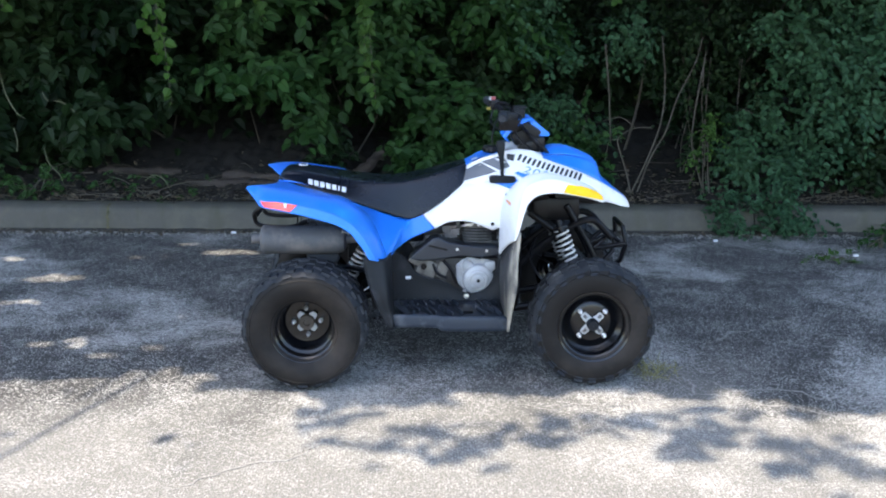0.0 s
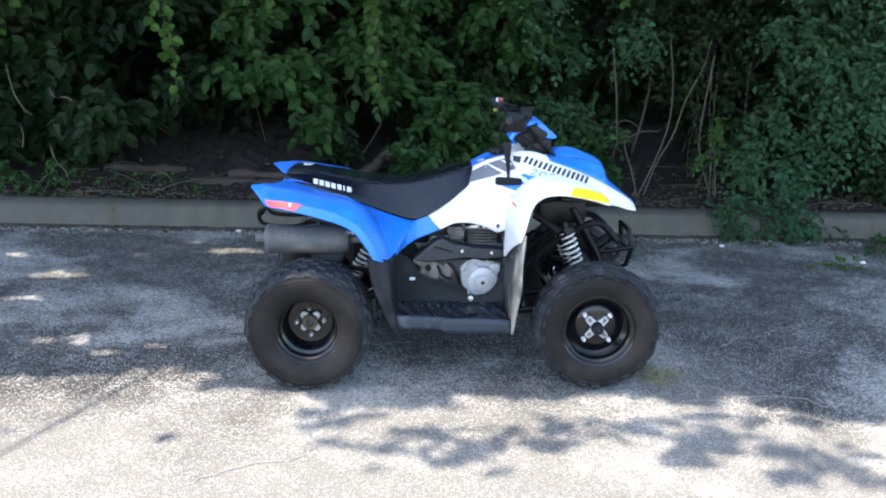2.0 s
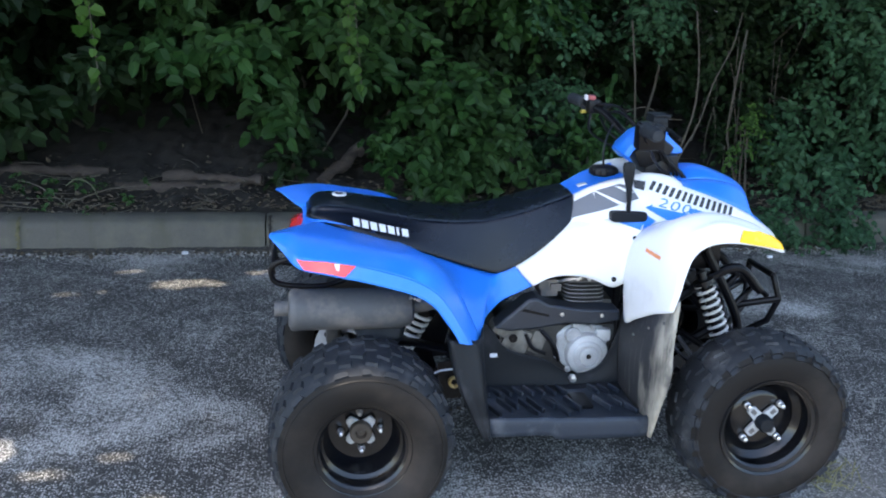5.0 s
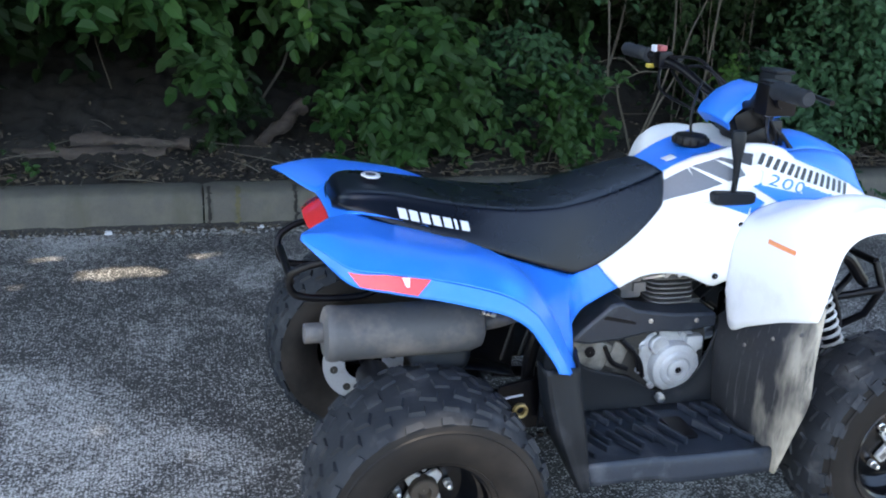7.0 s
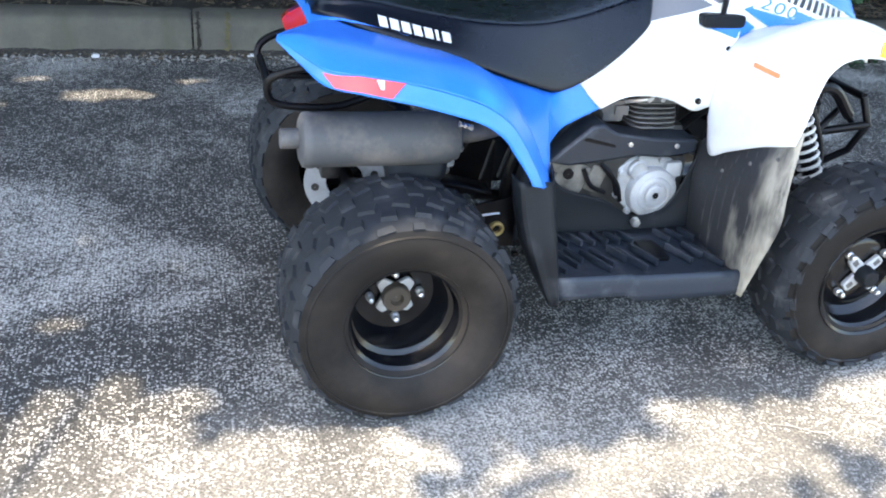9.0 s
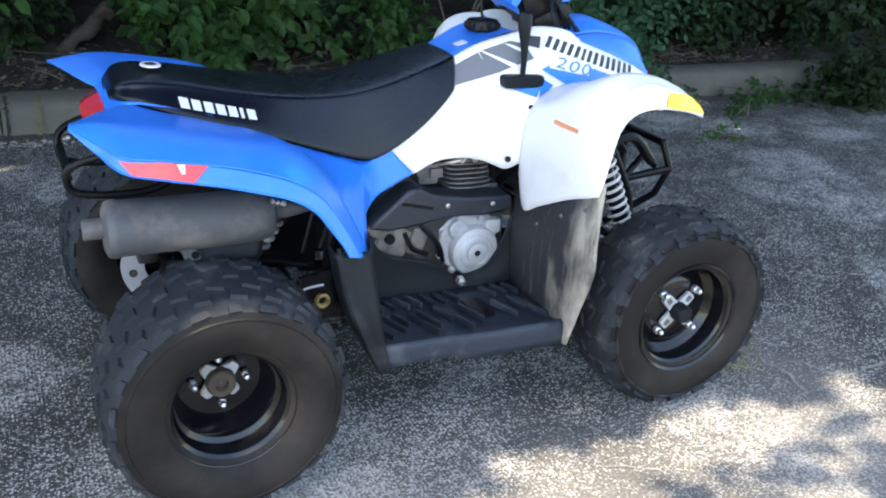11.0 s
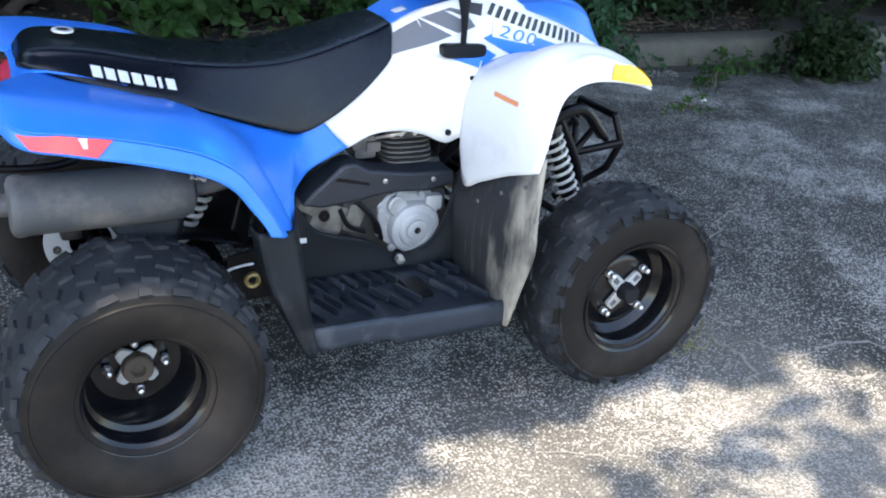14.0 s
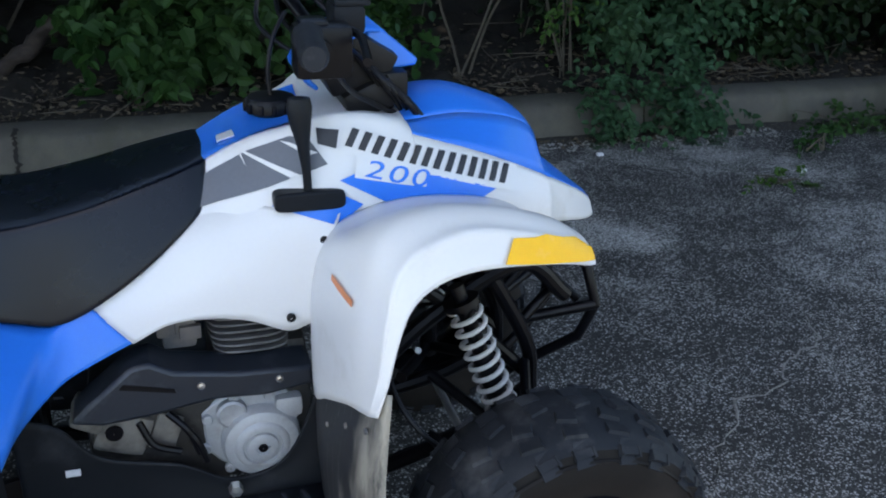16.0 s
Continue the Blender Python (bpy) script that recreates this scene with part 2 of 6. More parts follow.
# leaf green darkened so that the colour carries the hedge's deep shade
LEAF_DARK = leafage("shade_darkened_leaf", (0.0020, 0.0080, 0.0020), (0.0080, 0.0235, 0.0060))
LEAF_BLUE = leafage("honeysuckle_leaf", (0.0140, 0.0460, 0.0210), (0.0460, 0.1100, 0.0530), 0.5)
LEAF_LIME = leafage("vine_leaf", (0.0300, 0.0800, 0.0120), (0.0660, 0.1350, 0.0260), 0.45, 0.35)
STRAW = surface("dry_shoot", (0.075, 0.082, 0.045), 0.8, grain=60, bump=0.2, vary=0.3)
LITTER = surface("dry_leaf", (0.060, 0.045, 0.029), 0.85, dirt=(0.20, 0.165, 0.11), dirt_amount=0.3, dirt_scale=30, grain=80, bump=0.2, vary=0.4)
PEBBLE = surface("pale_gravel", (0.30, 0.29, 0.27), 0.9, dirt=(0.13, 0.12, 0.1), dirt_amount=0.5, dirt_scale=25, grain=120, bump=0.3, vary=0.3)
SAND = surface("crack_sediment", (0.26, 0.25, 0.23), 0.95, dirt=(0.11, 0.11, 0.10), dirt_amount=0.5, dirt_scale=20, grain=220, bump=0.5, vary=0.35)


# ---- geometry helpers ----
class Geo:
    """Vertices and faces gathered for one mesh."""

    def __init__(self):
        self.v, self.f = [], []

    def add(self, verts, faces):
        n = len(self.v)
        self.v += [tuple(map(float, p)) for p in verts]
        self.f += [tuple(i + n for i in f) for f in faces]
        return self

    def grid(self, rows, closed=False):
        """Rows of points joined into quads; closed: each row is a ring."""
        n, k = len(rows), len(rows[0])
        faces = []
        for a in range(n - 1):
            for b in range(k if closed else k - 1):
                c = (b + 1) % k
                faces.append((a * k + b, a * k + c, (a + 1) * k + c, (a + 1) * k + b))
        return self.add([p for r in rows for p in r], faces)

    def loft(self, ctrl, nu=6, nv=6):
        """A smooth sheet through rows of control points."""
        c = np.array(ctrl, float)
        return self.grid(spline(spline(c, nu).transpose(1, 0, 2), nv).transpose(1, 0, 2))

    def tube(self, points, radius, n=10, steps=6, caps=True):
        """A round bar through the points; radius: one number or one for each point."""
        p = spline(np.array(points, float), steps) if steps > 1 and len(points) > 2 else np.array(points, float)
        r = np.interp(np.linspace(0, 1, len(p)), np.linspace(0, 1, len(points)), np.broadcast_to(radius, len(points)))
        rows, side = [], None
        for i in range(len(p)):
            t = p[min(i + 1, len(p) - 1)] - p[max(i - 1, 0)]
            t = t / (np.linalg.norm(t) + 1e-9)
            if side is None:
                side = np.cross(t, (0.3, 0.2, 1) if abs(t[2]) < 0.9 else (1, 0.1, 0))
            side = side - t * (side @ t)
            side /= np.linalg.norm(side) + 1e-9
            up = np.cross(t, side)
            rows.append([p[i] + r[i] * (math.cos(a) * side + math.sin(a) * up) for a in np.linspace(0, 2 * math.pi, n, endpoint=False)])
        base = len(self.v)
        self.grid(rows, True)
        if caps:
            self.f += [tuple(base + i for i in range(n))[::-1], tuple(base + (len(rows) - 1) * n + i for i in range(n))]
        return self

    def lathe(self, profile, centre, n=48, axis="y"):
        """A turned form: profile of (along the axis, radius) about an axis through centre."""
        rows = []
        for along, r in profile:
            ring = []
            for a in np.linspace(0, 2 * math.pi, n, endpoint=False):
                c, s = r * math.cos(a), r * math.sin(a)
                off = {"y": (c, along, s), "x": (along, c, s), "z": (c, s, along)}[axis]
                ring.append(tuple(np.add(centre, off)))
            rows.append(ring)
        return self.grid(rows, True)

    def box(self, centre, size, bevel=0.004, turn=None):
        """A box with bevelled edges; turn: a matrix about its centre."""
        h = np.array(size) / 2
        b = min(bevel, h.min() * 0.9)
        bm = bmesh.new()
        bmesh.ops.create_cube(bm, size=2)
        for v in bm.verts:
            v.co = Vector(h * np.array(v.co))
        if b > 0:
            bmesh.ops.bevel(bm, geom=bm.edges[:], offset=b, segments=2, affect="EDGES", profile=0.6)
        m = Matrix.Translation(centre) @ (turn.to_4x4() if turn else Matrix())
        bm.verts.ensure_lookup_table()
        self.add([m @ v.co for v in bm.verts], [[v.index for v in f.verts] for f in bm.faces])
        bm.free()
        return self

    def slab(self, outline, depth, axis="y"):
        """A flat plate with that outline (pairs), from depth[0] to depth[1] along the axis."""
        k = len(outline)
        put = {"y": lambda a, b, d: (a, d, b), "x": lambda a, b, d: (d, a, b), "z": lambda a, b, d: (a, b, d)}[axis]
        verts = [put(a, b, depth[0]) for a, b in outline] + [put(a, b, depth[1]) for a, b in outline]
        faces = [tuple(range(k)), tuple(range(2 * k - 1, k - 1, -1))] + [(i, i + k, (i + 1) % k + k, (i + 1) % k) for i in range(k)]
        return self.add(verts, faces)

    def mirrored(self):
        g = Geo()
        g.v, g.f = [(x, -y, z) for x, y, z in self.v], [f[::-1] for f in self.f]
        return g


def spline(c, steps):
    """Catmull-Rom through the first axis of an array."""
    c = np.concatenate([c[:1] * 2 - c[1:2], c, c[-1:] * 2 - c[-2:-1]])
    out = []
    for i in range(1, len(c) - 2):
        for s in np.linspace(0, 1, steps, endpoint=False):
            a, b, d, e = c[i - 1], c[i], c[i + 1], c[i + 2]
            out.append(0.5 * (2 * b + (d - a) * s + (2 * a - 5 * b + 4 * d - e) * s**2 + (3 * b - a - 3 * d + e) * s**3))
    return np.array(out + [c[-2]])


def part(name, geo, material, parent=None, label="", thick=0.0, bevel=0.0, sharp=35):
    """One mesh object under a thing or a part."""
    me = bpy.data.meshes.new(name)
    me.from_pydata(geo.v, [], geo.f)
    me.validate()
    bm = bmesh.new()
    bm.from_mesh(me)
    bmesh.ops.recalc_face_normals(bm, faces=bm.faces[:])
    bm.to_mesh(me)
    bm.free()
    me.shade_smooth()
    me.set_sharp_from_angle(angle=radians(sharp))
    me.materials.append(material)
    ob = new(name, me)
    ob.parent = parent
    if thick:
        s = ob.modifiers.new("thickness", "SOLIDIFY")
        s.thickness, s.offset = thick, 0.0
    if bevel:
        s = ob.modifiers.new("edges", "BEVEL")
        s.width, s.segments, s.limit_method, s.angle_limit = bevel, 2, "ANGLE", radians(40)
    return tagged(ob, label) if label else ob


def sheet(name, verts, faces, material, parent=None):
    """A big mesh, straight from arrays, flat shaded."""
    me = bpy.data.meshes.new(name)
    me.from_pydata(verts.tolist() if hasattr(verts, "tolist") else verts, [], faces.tolist() if hasattr(faces, "tolist") else faces)
    me.materials.append(material)
    ob = new(name, me)
    ob.parent = parent
    return ob


def thing(name, label, category, group=""):
    return tagged(new(name), label, category, group)


def decal(name, outlines, target, material, parent, label="", lift=0.004, cell=0.018):
    """Flat shapes in x and z laid onto the near side of a body panel."""
    tree = BVHTree.FromPolygons([Vector(p) for p in target.v], target.f)
    out = Geo()
    for outline in outlines:
        bm = bmesh.new()
        face = bm.faces.new([bm.verts.new((x, 0, z)) for x, z in outline])
        bmesh.ops.triangulate(bm, faces=[face])
        for _ in range(5):
            long = [e for e in bm.edges if e.calc_length() > cell]
            if not long:
                break
            bmesh.ops.subdivide_edges(bm, edges=long, cuts=1)
            bmesh.ops.triangulate(bm, faces=bm.faces[:])
        bm.verts.index_update()
        y, verts = -0.15, []
        for v in bm.verts:
            hit, normal, _, _ = tree.ray_cast(Vector((v.co.x, -1.2, v.co.z)), Vector((0, 1, 0)))
            if hit is None:
                hit, normal, _, _ = tree.find_nearest(Vector((v.co.x, y, v.co.z)))
            if normal.y > 0:
                normal = -normal
            verts.append(hit + normal * lift)
            y = hit.y
        out.add(verts, [[v.index for v in f.verts] for f in bm.faces])
        bm.free()
    return part(name, out, material, parent, label, sharp=80)

# ---- ground, kerb and planting strip ----
KERB_Y, KERB_BACK, KERB_TOP = 2.245, 2.43, 0.165


def build_ground():
    g = Geo()
    xs = np.concatenate([[-600, -60, -12], np.linspace(-6, 9, 31), [16, 80, 600]])
    ys = np.concatenate([[-600, -60, -14], np.linspace(-6, 3, 19), [10, 80, 600]])
    g.grid([[(x, y, 0.0) for y in ys] for x in xs])
    return tagged(part("ground", g, ASPHALT), "weathered grey asphalt with pale worn patches and a painted pale sunlit front", "asphalt", kind="structure")


def build_kerb():
    """Cast kerb lengths with a battered face and a worn, rounded nose."""
    kerb = tagged(new("kerb"), "grey weathered concrete kerb with dark stains", "kerb", kind="structure")
    joints = [-9.0, -6.6, -3.4, -0.36, 2.75, 5.8, 8.9, 12.0]
    rng = np.random.default_rng(4)
    for a, b in zip(joints, joints[1:]):
        prof = [(KERB_Y - 0.012, -0.05), (KERB_Y, 0.01), (KERB_Y + 0.022, 0.115), (KERB_Y + 0.034, 0.14), (KERB_Y + 0.055, 0.152), (KERB_Y + 0.10, 0.160), (KERB_BACK, KERB_TOP), (KERB_BACK + 0.02, KERB_TOP - 0.01), (KERB_BACK + 0.02, -0.05)]
        xs = np.linspace(a + 0.004, b - 0.004, 60)
        rows = []
        for i, x in enumerate(xs):
            chip = 0.006 * noise.noise(Vector((x * 5, 0, 0))) + 0.004 * noise.noise(Vector((x * 19, 3, 0)))
            end = 0.008 if i in (0, len(xs) - 1) else 0.0
            rows.append([(x, y + end * (k < 6) + (chip if 2 <= k <= 4 else 0.3 * chip), z - end * (k > 2) + (0.6 * chip if 3 <= k <= 6 else 0)) for k, (y, z) in enumerate(prof)])
        g = Geo().grid(rows)
        g.f += [tuple(range(len(prof))), tuple(range(len(g.v) - len(prof), len(g.v)))[::-1]]
        part("kerb_length", g, CONCRETE, kerb, sharp=50)
    return kerb


def build_bank():
    xs, ys = np.concatenate([np.linspace(-10, -3.6, 30), np.linspace(-3.5, 4.5, 320), np.linspace(4.6, 13, 40)]), np.concatenate([np.linspace(KERB_BACK, 4.0, 64), np.linspace(4.2, 9, 14)])
    rows = []
    for x in xs:
        row = []
        for y in ys:
            d = y - KERB_BACK
            z = KERB_TOP - 0.012 + 0.22 * min(d, 1.6) ** 1.4 + 0.05 * max(0, d - 1.6)
            z += min(1, d * 6) * (0.045 * noise.noise(Vector((x * 3, y * 3, 1))) + 0.035 * noise.noise(Vector((x * 11, y * 11, 5))) + 0.02 * noise.noise(Vector((x * 27, y * 27, 9))))
            row.append((x, y, z))
        rows.append(row)
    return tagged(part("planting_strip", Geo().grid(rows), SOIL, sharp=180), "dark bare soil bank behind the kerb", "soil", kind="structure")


def bank_height(x, y):
    d = max(0.0, y - KERB_BACK)
    return KERB_TOP - 0.012 + 0.22 * min(d, 1.6) ** 1.4 + 0.05 * max(0, d - 1.6)


def kerb_stain(x, width, seed, material, label):
    """A ragged dark run down the kerb's face."""
    rng = np.random.default_rng(seed)
    prof = [(KERB_Y - 0.0045, 0.012), (KERB_Y + 0.006, 0.06), (KERB_Y + 0.0175, 0.115), (KERB_Y + 0.030, 0.144), (KERB_Y + 0.052, 0.158), (KERB_Y + 0.10, 0.166)]
    rows = []
    for k, (y, z) in enumerate(spline(np.array(prof), 5)):
        w, off = width * rng.uniform(0.35, 1.0), rng.normal(0, width * 0.3)
        rows.append([(x + off - w, y - 0.004, z + 0.002), (x + off + w, y - 0.004, z + 0.002)])
    return tagged(part("kerb_stain", Geo().grid(rows), material), label, "stain", kind="structure")


def build_gutter():
    """A thin uneven drift of soil and grit along the kerb's foot."""
    rows = []
    for x in np.linspace(-5, 6, 420):
        w = 0.075 + 0.045 * noise.noise(Vector((x * 2.1, 4, 4))) + 0.03 * noise.noise(Vector((x * 9, 1, 4)))
        top = 0.010 + 0.006 * noise.noise(Vector((x * 7, 3, 8)))
        rows.append([(x, KERB_Y - w * k, max(0.0, top * (1 - k) ** 0.8 + 0.004 * (1 - k) + 0.003 * noise.noise(Vector((x * 30, k * 5, 2))) * (k < 0.95)) + 0.003 * (1 - k) - 0.001 * k) for k in (-0.15, 0.2, 0.45, 0.7, 0.9, 1.0)])
    return tagged(part("gutter_soil", Geo().grid(rows), GUTTER, sharp=180), "dark soil and grit drifted along the kerb foot", "soil", kind="structure")


ground = build_ground()
build_gutter()
build_kerb()
build_bank()
kerb_stain(-0.335, 0.011, 1, SOIL, "dark crack at the kerb joint")
kerb_stain(-0.205, 0.014, 2, MOSS, "brown mossy run on the kerb")
kerb_stain(0.06, 0.012, 3, SOIL, "dark mark on the kerb")
kerb_stain(-1.62, 0.012, 5, MOSS, "mossy run on the kerb")


def crack(points, width, seed):
    """A filled crack: a thin ragged ribbon of sediment on the asphalt."""
    rng = np.random.default_rng(seed)
    p = np.array(points, float)
    for _ in range(4):
        mid = (p[1:] + p[:-1]) / 2
        mid = mid + rng.normal(0, 0.11, mid.shape) * np.linalg.norm(p[1:] - p[:-1], axis=1)[:, None]
        q = np.empty((len(p) + len(mid), 2))
        q[0::2], q[1::2] = p, mid
        p = q
    rows = []
    for i, (x, y) in enumerate(p):
        t = p[min(i + 1, len(p) - 1)] - p[max(i - 1, 0)]
        n = np.array([-t[1], t[0]]) / (np.linalg.norm(t) + 1e-9)
        w = width * rng.uniform(0.25, 1.0) * min(1, 4 * i / len(p), 4 * (len(p) - 1 - i) / len(p) + 0.05)
        rows.append([(x + n[0] * w, y + n[1] * w, 0.003), (x, y, 0.0045), (x - n[0] * w, y - n[1] * w, 0.003)])
    return rows


cracks = Geo()
for k, (pts, w) in enumerate([
    ([(1.44, -0.16), (1.50, -0.30), (1.53, -0.40), (1.52, -0.55), (1.36, -0.62)], 0.007),
    ([(1.53, -0.40), (1.72, -0.52), (2.0, -0.60), (2.35, -0.52), (2.6, -0.45), (3.1, -0.55)], 0.008),
    ([(1.50, -0.30), (1.62, -0.22), (1.66, -0.08)], 0.005),
    ([(1.52, -0.55), (1.80, -0.66), (2.2, -0.70), (2.6, -0.82), (3.0, -0.78)], 0.009),
    ([(2.35, -0.52), (2.45, -0.75), (2.7, -0.95)], 0.007),
    ([(1.36, -0.62), (1.1, -0.66), (0.8, -0.60)], 0.005),
    ([(-0.35, -1.28), (-0.2, -1.18), (-0.02, -1.10), (0.1, -0.98), (0.3, -0.92)], 0.005),
    ([(1.66, -0.08), (1.9, 0.2), (2.2, 0.35), (2.4, 0.62)], 0.005),
]):
    cracks.grid(crack(pts, w, 20 + k))
tagged(part("crack_filling", cracks, SAND), "pale sediment in branching asphalt cracks", "crack", kind="structure")

# ---- the quad bike ----
bike = thing("quad_bike", "blue and white youth quad bike with black seat, parked on asphalt", "quad bike")
SIDES = (1, -1)


def both(name, geo, material, label="", parent=bike, **how):
    """The part on the near side and its mirror image on the far side."""
    return part(name, geo, material, parent, label, **how), part(name, geo.mirrored(), material, parent, label, **how)


# tyres, rims and hubs
def lug(g, centre, ang, r, along, size, skew=0.0, lean=0.0):
    """One tread block standing on the tyre at an angle about the axle."""
    turn = Matrix.Rotation(-ang, 3, "Y") @ Matrix.Rotation(skew, 3, "X") @ Matrix.Rotation(lean, 3, "Z")
    c = Vector(centre) + Vector((r * math.cos(ang), along, r * math.sin(ang)))
    h = np.array(size) / 2
    vs = []
    for sx, k in ((-1, 1.0), (1, 0.8)):
        for sy in (-1, 1):
            for sz in (-1, 1):
                vs.append(c + turn @ Vector((sx * h[0], sy * h[1] * k, sz * h[2] * k)))
    g.add(vs, [(0, 1, 3, 2), (4, 6, 7, 5), (0, 4, 5, 1), (2, 3, 7, 6), (0, 2, 6, 4), (1, 5, 7, 3)])


def wheel(x, y, z, side, rear):
    """side: -1 the near side. Built about the axle, outer face towards side * y."""
    o = side
    c = (x, y, z)
    if rear:
        prof = [(0.100, 0.118), (0.112, 0.130), (0.124, 0.150), (0.131, 0.174), (0.131, 0.197), (0.123, 0.218), (0.102, 0.232), (0.06, 0.239), (0.0, 0.241)]
    else:
        prof = [(0.076, 0.128), (0.082, 0.140), (0.090, 0.160), (0.094, 0.184), (0.091, 0.208), (0.083, 0.228), (0.066, 0.240), (0.035, 0.245), (0.0, 0.247)]
    outer, crown = [(a * o, r) for a, r in prof[:6]], prof[5:]
    inner = [(-a, r) for a, r in outer]
    band = [(a * o, r) for a, r in crown] + [(-a * o, r) for a, r in crown[::-1][1:]]
    rim = Geo()
    if rear:
        rp = [(0.108, 0.139), (0.114, 0.135), (0.110, 0.127), (0.100, 0.123), (0.092, 0.112), (0.070, 0.106), (0.062, 0.113), (0.050, 0.113), (0.044, 0.102), (0.030, 0.098), (-0.008, 0.094), (-0.022, 0.086), (-0.026, 0.060), (-0.024, 0.001)]
    else:
        rp = [(0.080, 0.148), (0.087, 0.144), (0.083, 0.137), (0.072, 0.134), (0.064, 0.124), (0.040, 0.121), (0.034, 0.127), (0.022, 0.126), (0.012, 0.116), (0.006, 0.108), (0.010, 0.096), (0.020, 0.088), (0.026, 0.070), (0.026, 0.001)]
    rim.lathe([(a * o, r) for a, r in rp], c, 56)
    rim.lathe([(-0.075 * o if not rear else -0.10 * o, rp[0][1]), (-0.07 * o, rp[1][1] - 0.015), (0.0, rp[6][1] - 0.006)], c, 40)
    w = part("wheel", rim, RIM, bike, "gloss black steel rim with knobbly tyre")
    for wall in (outer, inner[::-1]):
        part("sidewall", Geo().lathe(wall, c, 72), WALL, w, "dusty dark brown-black sidewall")
    part("tread_base", Geo().lathe(band, c, 72), RUBBER, w)
    tread, n = Geo(), 22
    for i in range(n):
        a = 2 * math.pi * (i + 0.17) / n
        st = 2 * math.pi / n
        if rear:
            for k, (al, sz, sk) in enumerate([(0.0, (0.014, 0.036, 0.036), 0.0), (0.045, (0.014, 0.036, 0.040), 0.35), (-0.045, (0.014, 0.036, 0.040), -0.35), (0.084, (0.014, 0.032, 0.036), 0.2), (-0.084, (0.014, 0.032, 0.036), -0.2)]):
                lug(tread, c, a + (0.5 * st if k in (1, 2) else 0), 0.2385 - (0.004 if abs(al) > 0.07 else 0), al, sz, sk)
            for s in SIDES:
                lug(tread, c, a + 0.25 * st, 0.220, 0.114 * s, (0.014, 0.024, 0.024 if i % 2 else 0.038), 0.1, -0.7 * s)
        else:
            for k, (al, sz, sk) in enumerate([(0.014, (0.013, 0.026, 0.036), 0.3), (-0.020, (0.013, 0.026, 0.036), -0.3), (0.048, (0.013, 0.026, 0.040), 0.15), (-0.052, (0.013, 0.026, 0.040), -0.15)]):
                lug(tread, c, a + (0.5 * st if k in (1, 3) else 0), 0.2455 - (0.006 if abs(al) > 0.04 else 0), al, sz, sk)
            for s in SIDES:
                b = a + (0.5 * st if i % 2 else 0.36 * st)
                lug(tread, c, b, 0.224, 0.081 * s, (0.012, 0.024, 0.032), 0.12, -0.75 * s)
                for e in (-1, 1):
                    lug(tread, c, b + e * 0.064, 0.224, 0.0810 * s, (0.016, 0.026, 0.0045), 0.12, -0.75 * s)
                    lug(tread, c, b, 0.224 - e * 0.0080, (0.0810 + e * 0.0085) * s, (0.016, 0.0045, 0.030), 0.12, -0.75 * s)
    part("tread", tread, RUBBER, w, "worn knobbly tread blocks", sharp=30)
    ring = Geo()
    for a, r in ([(0.1275, 0.205)] if rear else [(0.0905, 0.214)]):
        ring.lathe([(a * o, r + 0.003), ((a + 0.0035) * o, r), (a * o, r - 0.003)], c, 72)
    part("sidewall_bead", ring, WALL, w)
    # hub star, nuts and centre cap
    face = y + (-0.020 if rear else 0.030) * o
    star = []
    arm, waist, blunt = (0.049, 0.027, 0.013) if rear else (0.056, 0.022, 0.014)
    turn0 = math.pi / 4
    for k in range(4):
        a = turn0 + k * math.pi / 2
        for da, r in ((-math.pi / 4, waist), (-0.26, arm * 0.92), (-0.16, arm), (0.16, arm), (0.26, arm * 0.92)):
            star.append((x + r * math.cos(a + da), z + r * math.sin(a + da)))
    part("hub_plate", Geo().slab(star, (face, face + 0.012 * o)), ALLOY, w, "bare cast hub plate", bevel=0.002)
    if not rear:
        for k in range(4):
            a = turn0 + k * math.pi / 2
            part("hub_recess", Geo().slab([(x + (0.040 + p) * math.cos(a) - q * math.sin(a), z + (0.040 + p) * math.sin(a) + q * math.cos(a)) for p, q in ((-0.008, -0.006), (0.009, -0.007), (0.009, 0.007), (-0.008, 0.006))], (face + 0.010 * o, face + 0.0125 * o)), MUFFLER, w)
    for k in range(4):
        a = turn0 + k * math.pi / 2 if not rear else k * math.pi / 2 + 0.06
        r = 0.070 if not rear else 0.054
        nut = Geo().lathe([(0.0, 0.0095), (0.012 * o, 0.0095), (0.014 * o, 0.007), (0.026 * o, 0.006), (0.029 * o, 0.0005)], (x + r * math.cos(a), face, z + r * math.sin(a)), 6 if rear else 10)
        part("wheel_nut", nut, STEEL, w, sharp=25)
    cap = [(0.0, 0.024), (0.030 * o, 0.023), (0.036 * o, 0.019), (0.037 * o, 0.001)] if not rear else [(0.0, 0.0315), (0.020 * o, 0.030), (0.023 * o, 0.027), (0.023 * o, 0.015), (0.012 * o, 0.011), (0.012 * o, 0.001)]
    part("hub_cap", Geo().lathe(cap, (x, face + 0.008 * o, z), 24), DARK if not rear else RUST, w)
    return w


REAR, FRONT = (0.0, 0.402, 0.247), (1.124, 0.398, 0.255)
for s in (-1, 1):
    wheel(REAR[0], s * REAR[1], REAR[2], s, True)
    wheel(FRONT[0], s * FRONT[1], FRONT[2], s, False)

